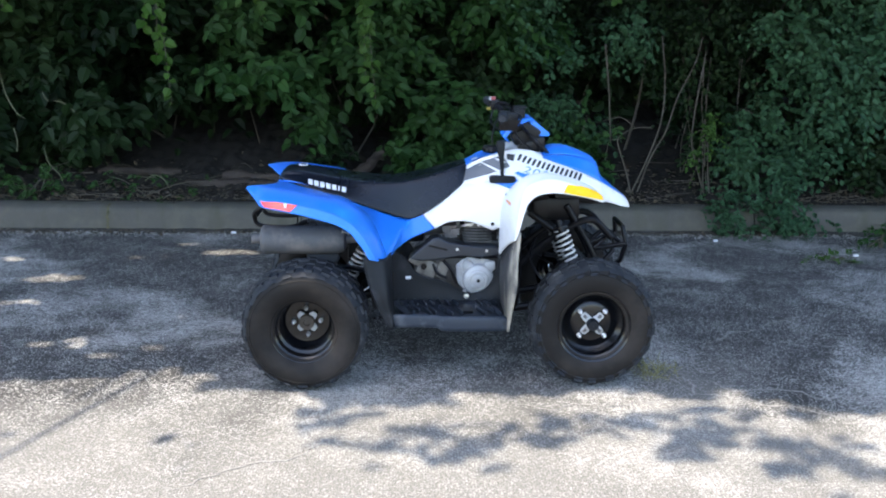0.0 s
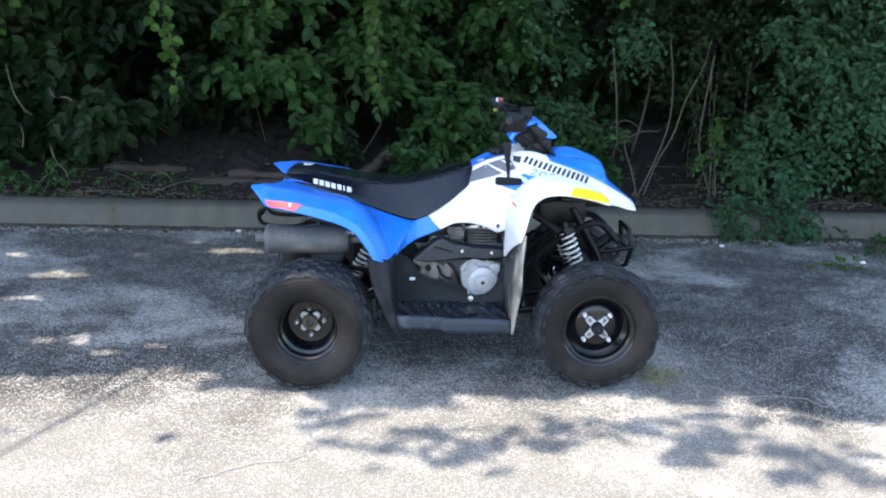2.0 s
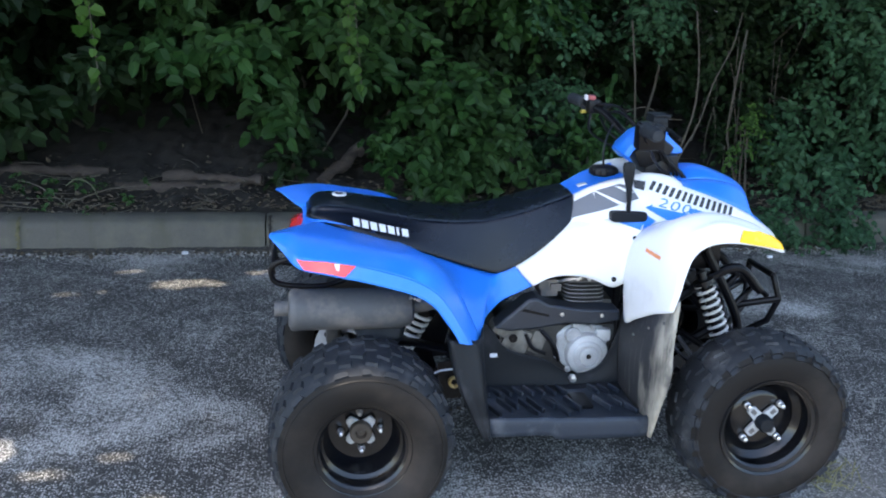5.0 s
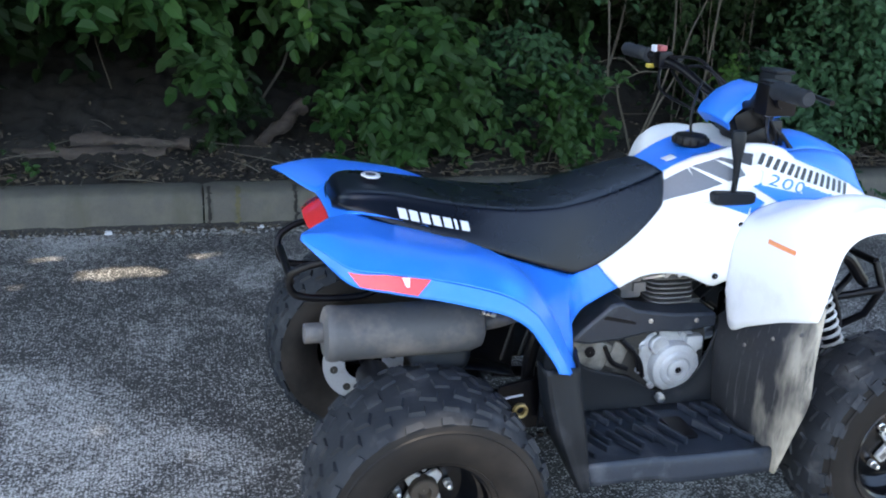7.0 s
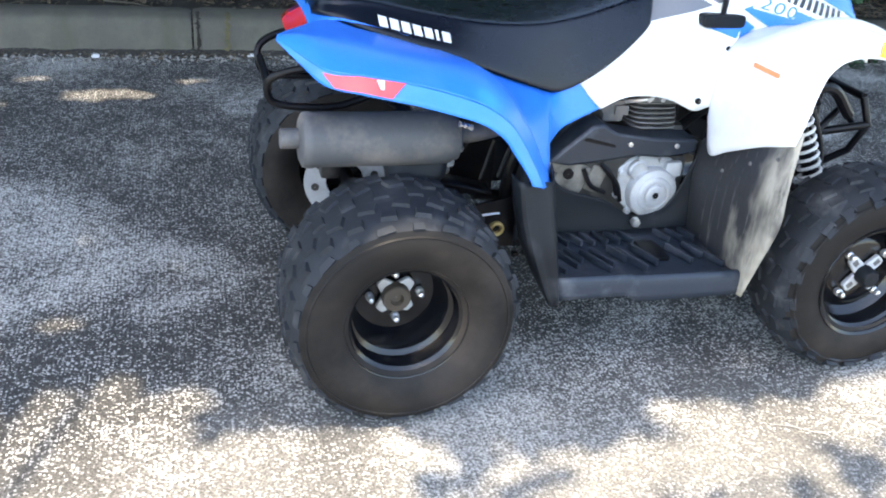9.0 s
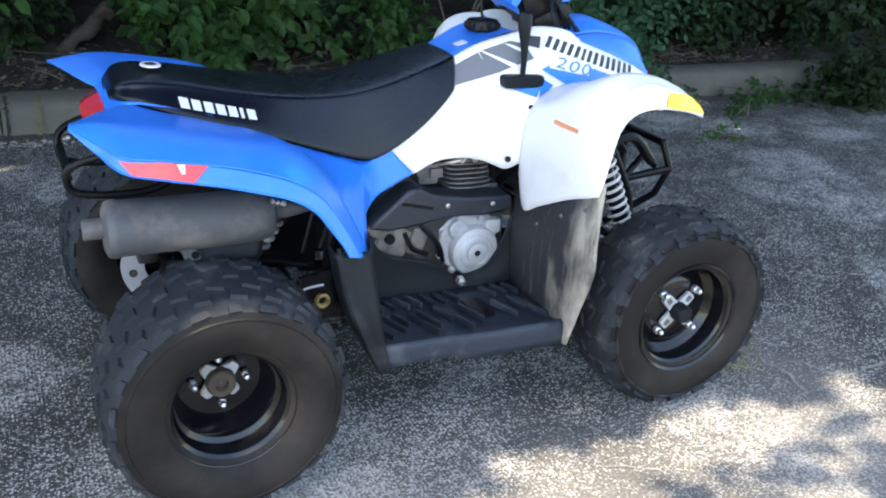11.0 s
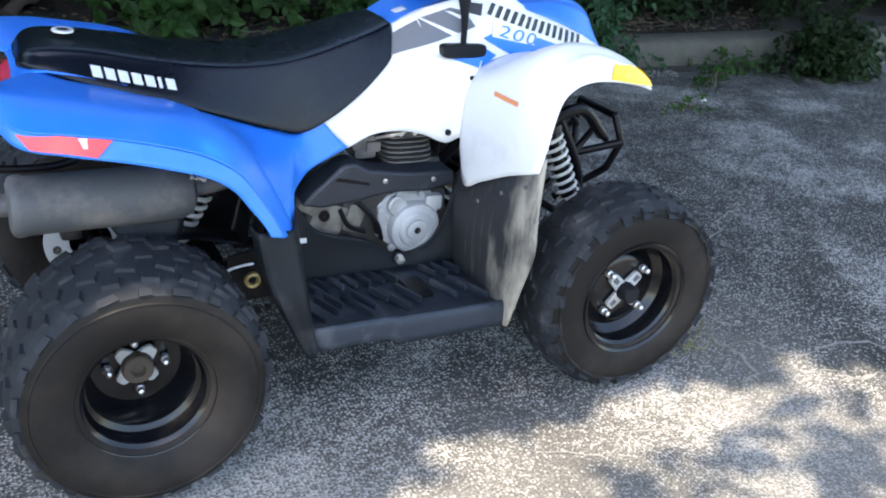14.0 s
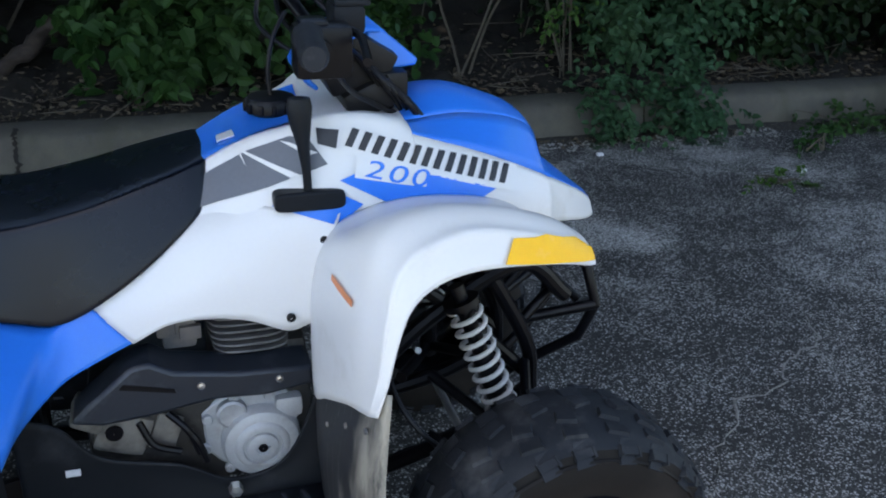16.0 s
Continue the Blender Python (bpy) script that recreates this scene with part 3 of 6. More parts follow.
def creased(rows, k, tight=0.07):
    """Rows with the bend at their k-th point drawn tight."""
    out = []
    for r in rows:
        a, b, c = (np.array(r[i]) for i in (k - 1, k, k + 1))
        out.append(list(r[:k]) + [tuple(b + (a - b) * tight), tuple(b), tuple(b + (c - b) * tight)] + list(r[k + 1:]))
    return out


# rear bodywork: each fender is a barrel from the fin's tip, over a crease to the outer lip, turning down into a leg,
# and an inner panel from the barrel's inner crease up to the seat and forward to the white flank
fender = Geo().loft(creased([
    [(-0.232, -0.270, 0.765), (-0.234, -0.276, 0.765), (-0.235, -0.280, 0.764), (-0.236, -0.284, 0.762), (-0.237, -0.288, 0.759)],
    [(-0.150, -0.100, 0.744), (-0.185, -0.270, 0.769), (-0.190, -0.310, 0.764), (-0.195, -0.335, 0.745), (-0.197, -0.342, 0.729)],
    [(-0.110, -0.100, 0.757), (-0.135, -0.290, 0.769), (-0.145, -0.360, 0.762), (-0.155, -0.410, 0.737), (-0.160, -0.418, 0.711)],
    [(-0.060, -0.118, 0.744), (-0.070, -0.300, 0.762), (-0.080, -0.380, 0.757), (-0.090, -0.432, 0.733), (-0.096, -0.452, 0.705)],
    [(0.010, -0.134, 0.730), (0.010, -0.300, 0.747), (0.005, -0.385, 0.745), (0.000, -0.447, 0.722), (-0.005, -0.465, 0.690)],
    [(0.075, -0.145, 0.713), (0.085, -0.300, 0.733), (0.080, -0.385, 0.733), (0.075, -0.450, 0.704), (0.070, -0.468, 0.671)],
    [(0.124, -0.165, 0.704), (0.155, -0.290, 0.716), (0.145, -0.380, 0.714), (0.138, -0.450, 0.682), (0.133, -0.466, 0.650)],
    [(0.185, -0.250, 0.688), (0.205, -0.310, 0.686), (0.200, -0.380, 0.682), (0.190, -0.447, 0.648), (0.180, -0.460, 0.618)],
    [(0.240, -0.280, 0.650), (0.245, -0.330, 0.642), (0.238, -0.390, 0.632), (0.224, -0.446, 0.606), (0.209, -0.458, 0.580)],
    [(0.273, -0.300, 0.597), (0.274, -0.345, 0.590), (0.268, -0.395, 0.583), (0.249, -0.446, 0.563), (0.230, -0.460, 0.552)],
    [(0.295, -0.330, 0.550), (0.294, -0.362, 0.546), (0.286, -0.402, 0.542), (0.264, -0.450, 0.535), (0.241, -0.465, 0.535)],
    [(0.318, -0.370, 0.497), (0.315, -0.390, 0.497), (0.303, -0.415, 0.500), (0.276, -0.453, 0.510), (0.247, -0.468, 0.522)],
], 3), 6, 4)
panel_rows = []
for top, low in [((0.120, -0.155, 0.702), (0.124, -0.165, 0.704)), ((0.190, -0.170, 0.676), (0.185, -0.250, 0.688)), ((0.250, -0.165, 0.654), (0.240, -0.280, 0.650)), ((0.300, -0.158, 0.636), (0.273, -0.300, 0.597)), ((0.345, -0.155, 0.622), (0.295, -0.330, 0.550)),
                 ((0.375, -0.151, 0.613), (0.318, -0.370, 0.497)), ((0.395, -0.150, 0.609), (0.345, -0.270, 0.508)), ((0.415, -0.150, 0.618), (0.400, -0.200, 0.535)), ((0.430, -0.150, 0.628), (0.450, -0.180, 0.554)), ((0.446, -0.150, 0.640), (0.508, -0.168, 0.576))]:
    a, b = np.array(top), np.array(low)
    panel_rows.append([tuple(a + (b - a) * k + np.array((0, -0.012, -0.006)) * math.sin(math.pi * k) * (top[0] < 0.41)) for k in (0, 0.33, 0.67, 1)])
inner_panel = Geo().loft(panel_rows, 5, 4)
fender.add(inner_panel.v, inner_panel.f)
both("rear_fender", fender, BLUE, "glossy blue plastic rear fender", thick=0.004)
# the tail deck between the two fins, below the seat's end
tail = Geo().loft([
    [(-0.155, -0.125, 0.744), (-0.150, -0.05, 0.742), (-0.150, 0.05, 0.742), (-0.155, 0.125, 0.744)],
    [(-0.090, -0.135, 0.762), (-0.090, -0.05, 0.768), (-0.090, 0.05, 0.768), (-0.090, 0.135, 0.762)],
    [(0.050, -0.160, 0.735), (0.050, -0.05, 0.74), (0.050, 0.05, 0.74), (0.050, 0.160, 0.735)],
], 4, 4)
part("tail_deck", tail, BLUE, bike, thick=0.004)
lamp = Geo().loft([
    [(-0.128, -0.118, 0.742), (-0.128, 0.0, 0.744), (-0.128, 0.118, 0.742)],
    [(-0.158, -0.122, 0.722), (-0.160, 0.0, 0.722), (-0.158, 0.122, 0.722)],
    [(-0.184, -0.104, 0.708), (-0.188, 0.0, 0.706), (-0.184, 0.104, 0.708)],
    [(-0.168, -0.098, 0.692), (-0.172, 0.0, 0.690), (-0.168, 0.098, 0.692)],
    [(-0.110, -0.090, 0.686), (-0.110, 0.0, 0.686), (-0.110, 0.090, 0.686)],
], 2, 4)
part("tail_lamp", lamp, RED, bike, "red plastic tail lamp between the fins", thick=0.006)
decal("side_reflector", [[(-0.162, 0.732), (-0.10, 0.732), (-0.018, 0.724), (-0.046, 0.699), (-0.096, 0.707), (-0.145, 0.711)]], fender, RED, bike, "red reflector on the rear fender", lift=0.006)
# highlight on the lens, painted as a small pale patch
decal("reflector_glint", [[(-0.072, 0.727), (-0.058, 0.727), (-0.060, 0.712), (-0.066, 0.712)]], fender, PALE, bike, lift=0.009)

# seat
seat_rows = []
for x, top, low, half, crown in [(-0.140, 0.764, 0.760, 0.060, 0.040), (-0.128, 0.788, 0.763, 0.098, 0.076), (-0.095, 0.801, 0.757, 0.126, 0.104), (-0.02, 0.798, 0.736, 0.152, 0.106), (0.08, 0.782, 0.711, 0.170, 0.118), (0.18, 0.767, 0.681, 0.172, 0.122),
                                 (0.28, 0.759, 0.647, 0.166, 0.122), (0.36, 0.761, 0.621, 0.160, 0.120), (0.41, 0.769, 0.614, 0.160, 0.118), (0.47, 0.783, 0.642, 0.162, 0.114), (0.54, 0.804, 0.688, 0.152, 0.108), (0.60, 0.821, 0.735, 0.132, 0.096), (0.632, 0.830, 0.760, 0.110, 0.084), (0.645, 0.822, 0.768, 0.094, 0.070)]:
    drop = 0.010 if top - low > 0.03 else 0.006
    half_row = [(0.0, top), (crown * 0.6, top - 0.001), (crown * 0.95, top - 0.4 * drop), (crown + (half - crown) * 0.12, top - 1.4 * drop), (crown + (half - crown) * 0.62, low + (top - low) * 0.45), (half, low + 0.010), (half - 0.002, low), (half - 0.03, low - 0.012)]
    seat_rows.append([(x, -y, z) for y, z in half_row[::-1]] + [(x, y, z) for y, z in half_row[1:]])
seat_geo = Geo().loft(seat_rows, 5, 3)
part("seat", seat_geo, VINYL, bike, "black textured vinyl saddle", sharp=50)
# lettering on the saddle: a row of plain pale blocks
blocks = []
for k in range(7):
    u0, w = k * 0.0242, 0.0180 if k != 5 else 0.007
    x0 = -0.012 + u0 - (0.009 if k > 5 else 0)
    zt = 0.770 - 0.205 * (x0 + 0.012)
    blocks.append([(x0, zt), (x0 + w, zt - 0.205 * w), (x0 + w + 0.002, zt - 0.205 * w - 0.018), (x0 + 0.002, zt - 0.018)])
for shape in blocks:
    decal("lettering_block", [shape], seat_geo, PALE, bike, lift=0.003, cell=0.01)
badge = Geo().lathe([(0.0, 0.0245), (0.003, 0.023), (0.0035, 0.001)], (0, 0, 0), 28, "z")
badge.v = [(-0.045 + x * 0.9, y * 1.15, 0.8095 + z - 0.03 * x) for x, y, z in badge.v]
part("badge", badge, PALE, bike, "oval pale badge on the saddle's tail")
badge2 = Geo().lathe([(0.0, 0.014), (0.0015, 0.001)], (0, 0, 0), 20, "z")
badge2.v = [(-0.045 + x * 0.9, y * 1.1, 0.813 + z - 0.03 * x) for x, y, z in badge2.v]
part("badge_mark", badge2, BLACKINK, bike)

# centre body: tank cover and nose, half sections mirrored; the hood's crown is blue down to a line that the sections carry
def lean(x):
    """The nose and bumper stand slightly off the seat's line."""
    return 0.09 * max(0.0, x - 0.93)


def section_rows(sections, first, last, side=0):
    """Rows of a half section, on the near side (-1), the far side (1) or both (0)."""
    rows = []
    for x, sec in sections:
        half, off = sec[first:last], lean(x)
        near, far = [(x, off - y, z) for y, z in half[::-1]], [(x, off + y, z) for y, z in half]
        rows.append(near + far[1:] if side == 0 else near if side < 0 else far)
    return rows


TANK = [(0.610, [(0, 0.812), (0.05, 0.812), (0.070, 0.808), (0.088, 0.790), (0.108, 0.765), (0.125, 0.735)]),
        (0.645, [(0, 0.828), (0.05, 0.829), (0.074, 0.827), (0.090, 0.808), (0.118, 0.768), (0.140, 0.730)]),
        (0.70, [(0, 0.850), (0.055, 0.852), (0.085, 0.855), (0.101, 0.838), (0.134, 0.785), (0.155, 0.730)]),
        (0.76, [(0, 0.866), (0.065, 0.868), (0.101, 0.876), (0.117, 0.860), (0.146, 0.798), (0.163, 0.732)]),
        (0.82, [(0, 0.876), (0.075, 0.880), (0.115, 0.897), (0.131, 0.882), (0.155, 0.812), (0.168, 0.740)]),
        (0.88, [(0, 0.880), (0.07, 0.884), (0.120, 0.896), (0.137, 0.878), (0.157, 0.812), (0.168, 0.744)]),
        (0.925, [(0, 0.872), (0.06, 0.876), (0.118, 0.884), (0.140, 0.864), (0.158, 0.810), (0.168, 0.745)]),
        (0.946, [(0, 0.880), (0.045, 0.878), (0.092, 0.872), (0.137, 0.864), (0.158, 0.805), (0.168, 0.745)])]
HOOD = [(0.946, [(0, 0.880), (0.045, 0.878), (0.092, 0.872), (0.137, 0.864), (0.158, 0.805), (0.168, 0.745)]),
        (0.972, [(0, 0.895), (0.045, 0.890), (0.088, 0.872), (0.136, 0.855), (0.158, 0.802), (0.168, 0.744)]),
        (1.00, [(0, 0.902), (0.042, 0.896), (0.082, 0.873), (0.135, 0.845), (0.159, 0.798), (0.168, 0.742)]),
        (1.05, [(0, 0.900), (0.038, 0.894), (0.074, 0.871), (0.132, 0.827), (0.158, 0.785), (0.167, 0.735)]),
        (1.12, [(0, 0.877), (0.040, 0.872), (0.070, 0.860), (0.129, 0.798), (0.151, 0.764), (0.160, 0.720)]),
        (1.165, [(0, 0.856), (0.040, 0.852), (0.067, 0.844), (0.125, 0.777), (0.145, 0.745), (0.155, 0.700)]),
        (1.187, [(0, 0.834), (0.040, 0.831), (0.065, 0.824), (0.121, 0.766), (0.141, 0.735), (0.150, 0.692)]),
        (1.198, [(0, 0.803), (0.040, 0.800), (0.065, 0.793), (0.118, 0.759), (0.138, 0.730), (0.148, 0.687)]),
        (1.215, [(0, 0.771), (0.038, 0.769), (0.062, 0.763), (0.106, 0.750), (0.124, 0.722), (0.132, 0.680)]),
        (1.26, [(0, 0.733), (0.035, 0.731), (0.055, 0.729), (0.080, 0.723), (0.096, 0.698), (0.102, 0.665)]),
        (1.30, [(0, 0.701), (0.022, 0.700), (0.036, 0.699), (0.052, 0.697), (0.066, 0.673), (0.070, 0.648)]),
        (1.335, [(0, 0.672), (0.010, 0.671), (0.016, 0.670), (0.024, 0.667), (0.034, 0.652), (0.036, 0.636)]),
        (1.352, [(0, 0.640), (0.004, 0.639), (0.006, 0.638), (0.009, 0.637), (0.012, 0.634), (0.013, 0.630)])]
white_top, crown_top = Geo().loft(section_rows(TANK, 0, 6), 6, 4), Geo().loft(section_rows(HOOD, 0, 3), 5, 4)
shell, crown = Geo().add(white_top.v, white_top.f), Geo().add(crown_top.v, crown_top.f)
for s in SIDES:
    white_side, crown_side = Geo().loft(section_rows(HOOD, 3, 6, s), 5, 4), Geo().loft(section_rows(HOOD, 2, 4, s), 5, 4)
    shell.add(white_side.v, white_side.f)
    crown.add(crown_side.v, crown_side.f)
hull = Geo().add(shell.v, shell.f).add(crown.v, crown.f)
part("tank_cover", shell, WHITE, bike, "white plastic tank cover and nose", sharp=60, thick=0.003)
part("nose_top", crown, BLUE, bike, "blue crown of the nose", sharp=30, thick=0.003)


def patch(name, rows_of, material, label=""):
    """A coloured area that follows the tank's top: half widths by x."""
    tree = BVHTree.FromPolygons([Vector(p) for p in hull.v], hull.f)
    rows = []
    for x, half in rows_of:
        row = []
        for y in np.linspace(-half, half, 21):
            hit, normal, _, _ = tree.ray_cast(Vector((x, y, 1.5)), Vector((0, 0, -1)))
            normal = normal if normal.z > 0 else -normal
            row.append(hit + normal * 0.0045)
        rows.append(row)
    return part(name, Geo().grid(rows), material, bike, label, sharp=80)


patch("tank_top", [(x, h) for x, h in zip(np.linspace(0.613, 0.80, 12), np.interp(np.linspace(0, 1, 12), [0, 1], [0.070, 0.097]))], BLUE, "blue top of the tank cover")
decal("grey_graphic", [[(0.622, 0.798), (0.70, 0.842), (0.762, 0.866), (0.790, 0.862), (0.812, 0.830), (0.725, 0.796), (0.622, 0.762)]], hull, GREY, bike, "dark grey printed flash", lift=0.004)
decal("white_slash", [[(0.676, 0.846), (0.690, 0.843), (0.772, 0.814), (0.758, 0.809)], [(0.748, 0.858), (0.762, 0.857), (0.800, 0.846), (0.786, 0.841)]], hull, WHITE, bike, lift=0.007)
decal("dark_flash", [[(0.800, 0.880), (0.832, 0.878), (0.826, 0.852), (0.800, 0.858)]], hull, BLACKINK, bike, lift=0.004)


def letters(x0, z0, x1, z1, count, height, slant, gap=0.2, narrow=()):
    out, step = [], (x1 - x0) / count
    for k in range(count):
        a = x0 + k * step
        w = step * (1 - gap) * (0.4 if k in narrow else 1)
        f = lambda x: z0 + (z1 - z0) * (x - x0) / (x1 - x0)
        out.append([(a + slant, f(a)), (a + w + slant, f(a + w)), (a + w, f(a + w) - height), (a, f(a) - height)])
    return out


decal("name_outline", letters(0.830, 0.884, 1.118, 0.792, 1, 0.036, 0.012, 0.0), hull, WHITE, bike, lift=0.005)
for shape in letters(0.838, 0.880, 1.108, 0.792, 14, 0.024, 0.014, 0.45):
    decal("name_bar", [shape], hull, BLACKINK, bike, lift=0.007, cell=0.01)


def digit_decal(sign, along):
    """One figure of the model number, laid along the tank's side."""
    cu = bpy.data.curves.new("digit", "FONT")
    cu.body, cu.size, cu.shear = sign, 0.038, 0.3
    ob = new("digit", cu)
    me = bpy.data.meshes.new_from_object(ob.evaluated_get(bpy.context.evaluated_depsgraph_get()))
    bpy.data.objects.remove(ob)
    tree = BVHTree.FromPolygons([Vector(p) for p in hull.v], hull.f)
    for v in me.vertices:
        x = along + v.co.x * 1.6
        z = 0.811 + v.co.y - 0.26 * (x - 0.862)
        hit, normal, _, _ = tree.ray_cast(Vector((x, -1.2, z)), Vector((0, 1, 0)))
        normal = -normal if normal.y > 0 else normal
        v.co = hit + normal * 0.0072
    me.materials.clear()
    me.materials.append(BLUE)
    ob = new("digit", me)
    ob.parent = bike
    return tagged(ob, "blue figure outlined in white")


decal("number_outline", [[(0.856, 0.842), (0.968, 0.814), (0.962, 0.786), (0.850, 0.809)]], hull, WHITE, bike, lift=0.0055)
for sign, along in (("2", 0.862), ("0", 0.897), ("0", 0.932)):
    digit_decal(sign, along)

# white side panels and front fenders
flank = Geo().loft([
    [(0.446, -0.142, 0.640), (0.468, -0.156, 0.616), (0.489, -0.164, 0.594), (0.508, -0.170, 0.575)],
    [(0.515, -0.134, 0.690), (0.535, -0.160, 0.648), (0.550, -0.171, 0.628), (0.562, -0.177, 0.604)],
    [(0.575, -0.116, 0.738), (0.597, -0.156, 0.698), (0.610, -0.176, 0.655), (0.622, -0.181, 0.609)],
    [(0.626, -0.098, 0.768), (0.650, -0.150, 0.735), (0.668, -0.176, 0.670), (0.680, -0.182, 0.598)],
    [(0.694, -0.136, 0.772), (0.712, -0.162, 0.730), (0.726, -0.178, 0.660), (0.738, -0.184, 0.574)],
    [(0.762, -0.158, 0.762), (0.770, -0.170, 0.730), (0.775, -0.180, 0.670), (0.772, -0.190, 0.585)],
    [(0.828, -0.166, 0.764), (0.818, -0.180, 0.735), (0.805, -0.205, 0.680), (0.780, -0.215, 0.590)],
], 6, 5)
both("flank_panel", flank, WHITE, "white plastic flank panel", thick=0.004)
near_body = Geo().add(hull.v, hull.f).add(flank.v, flank.f)
decal("blue_flash", [[(0.725, 0.770), (0.836, 0.782), (0.862, 0.768), (0.824, 0.739)], [(0.828, 0.806), (0.860, 0.818), (0.985, 0.800), (1.088, 0.768), (1.060, 0.758), (0.940, 0.757), (0.900, 0.768)]], near_body, BLUE, bike, "blue printed flashes", lift=0.005)
front_fender = Geo().loft(creased([
    [(0.772, -0.200, 0.566), (0.768, -0.243, 0.490), (0.776, -0.300, 0.516), (0.789, -0.390, 0.562), (0.800, -0.470, 0.594), (0.806, -0.488, 0.602)],
    [(0.776, -0.195, 0.640), (0.774, -0.240, 0.615), (0.780, -0.300, 0.618), (0.793, -0.405, 0.640), (0.812, -0.474, 0.656), (0.822, -0.485, 0.648)],
    [(0.790, -0.186, 0.698), (0.782, -0.240, 0.692), (0.786, -0.310, 0.712), (0.800, -0.400, 0.728), (0.824, -0.466, 0.728), (0.838, -0.478, 0.706)],
    [(0.822, -0.176, 0.742), (0.800, -0.240, 0.744), (0.802, -0.320, 0.774), (0.818, -0.395, 0.798), (0.842, -0.455, 0.788), (0.858, -0.470, 0.748)],
    [(0.872, -0.168, 0.762), (0.852, -0.240, 0.768), (0.846, -0.320, 0.806), (0.858, -0.390, 0.834), (0.884, -0.446, 0.818), (0.897, -0.460, 0.772)],
    [(0.935, -0.164, 0.772), (0.922, -0.235, 0.780), (0.916, -0.320, 0.820), (0.926, -0.382, 0.844), (0.948, -0.430, 0.826), (0.957, -0.446, 0.777)],
    [(1.020, -0.162, 0.766), (1.012, -0.225, 0.776), (1.008, -0.310, 0.808), (1.014, -0.368, 0.826), (1.028, -0.408, 0.805), (1.034, -0.424, 0.765)],
    [(1.095, -0.160, 0.748), (1.094, -0.215, 0.756), (1.094, -0.290, 0.780), (1.096, -0.345, 0.792), (1.100, -0.385, 0.777), (1.102, -0.398, 0.747)],
    [(1.142, -0.175, 0.720), (1.148, -0.220, 0.728), (1.152, -0.275, 0.745), (1.150, -0.330, 0.756), (1.146, -0.368, 0.750), (1.145, -0.380, 0.732)],
    [(1.155, -0.240, 0.716), (1.160, -0.265, 0.722), (1.164, -0.295, 0.730), (1.164, -0.325, 0.736), (1.160, -0.358, 0.735), (1.158, -0.370, 0.728)],
], 4, 0.25), 6, 5)
both("front_fender", front_fender, WHITE, "white plastic front fender", thick=0.004)
decal("amber_reflector", [[(1.004, 0.806), (1.060, 0.794), (1.118, 0.771), (1.150, 0.748), (1.150, 0.736), (1.090, 0.752), (0.988, 0.777)]], front_fender, AMBER, bike, "amber side reflector on the front fender", lift=0.006, cell=0.012)
for x, y, z in ((0.799, -0.1735, 0.720), (0.742, -0.1865, 0.600)):
    part("panel_clip", Geo().lathe([(0.0, 0.0072), (-0.004, 0.0072), (-0.006, 0.004), (-0.006, 0.001)], (x, y - 0.004, z), 16), BLACK, bike, "black push clip")


def face_strip(name, a, b, width, material, label):
    """A narrow sticker on the rear face of the front fender, from one point to another."""
    tree = BVHTree.FromPolygons([Vector(p) for p in front_fender.v], front_fender.f)
    a, b = Vector(a), Vector(b)
    rows = []
    for s in np.linspace(0, 1, 9):
        row = []
        for k in (-1, 1):
            hit, normal, _, _ = tree.find_nearest(a.lerp(b, s) + Vector((0, 0, k * width)))
            normal = normal if normal.x < 0 else -normal
            row.append(hit + normal * 0.005)
        rows.append(row)
    return part(name, Geo().grid(rows), material, bike, label)


face_strip("warning_strip", (0.802, -0.312, 0.722), (0.802, -0.396, 0.722), 0.005, ORANGE, "orange warning sticker on the fender")
far_labels = Geo()
for k, (y0, y1, z0, z1) in enumerate([(0.24, 0.36, 0.722, 0.730), (0.25, 0.34, 0.703, 0.708), (0.25, 0.345, 0.690, 0.694)]):
    far_labels.add([(0.800, y0, z0), (0.800, y1, z0), (0.803, y1, z1), (0.803, y0, z1)], [(0, 1, 2, 3)])
part("warning_label", far_labels, GREY, bike, "grey printed lines on the far fender")
part("warning_mark", Geo().add([(0.792, 0.22, 0.668), (0.792, 0.26, 0.668), (0.794, 0.26, 0.690), (0.794, 0.22, 0.690)], [(0, 1, 2, 3)]), ORANGE, bike)
part("tank_sticker", Geo().box((0.672, -0.034, 0.8475), (0.028, 0.030, 0.002), 0.0005, Matrix.Rotation(-0.32, 3, "Y")), PALE, bike, "pale sticker on the tank top")

# fuel cap with its vent hose, gear lever
cap = Geo().lathe([(0.0, 0.036), (0.004, 0.041), (0.020, 0.041), (0.026, 0.037), (0.028, 0.020), (0.028, 0.001)], (0.752, 0.012, 0.868), 36, "z")
fuel_cap = part("fuel_cap", cap, BLACK, bike, "black ribbed fuel cap")
for k in range(12):
    a = k * math.pi / 6
    part("cap_rib", Geo().box((0.752 + 0.041 * math.cos(a), 0.012 + 0.041 * math.sin(a), 0.880), (0.008, 0.008, 0.016), 0.002, Matrix.Rotation(a, 3, "Z")), BLACK, fuel_cap)
part("vent_hose", Geo().tube([(0.752, 0.012, 0.890), (0.750, 0.020, 0.935), (0.762, 0.030, 0.985), (0.785, 0.05, 1.02)], 0.0035, 8), BLACK, bike)
base = Geo()
ring = []
for a in np.linspace(0, 2 * math.pi, 28, endpoint=False):
    c, s = math.cos(a), math.sin(a)
    ring.append((0.781 + 0.054 * math.copysign(abs(c) ** 0.35, c), 0.780 + 0.0155 * math.copysign(abs(s) ** 0.45, s)))
base.slab(ring, (-0.172, -0.120))
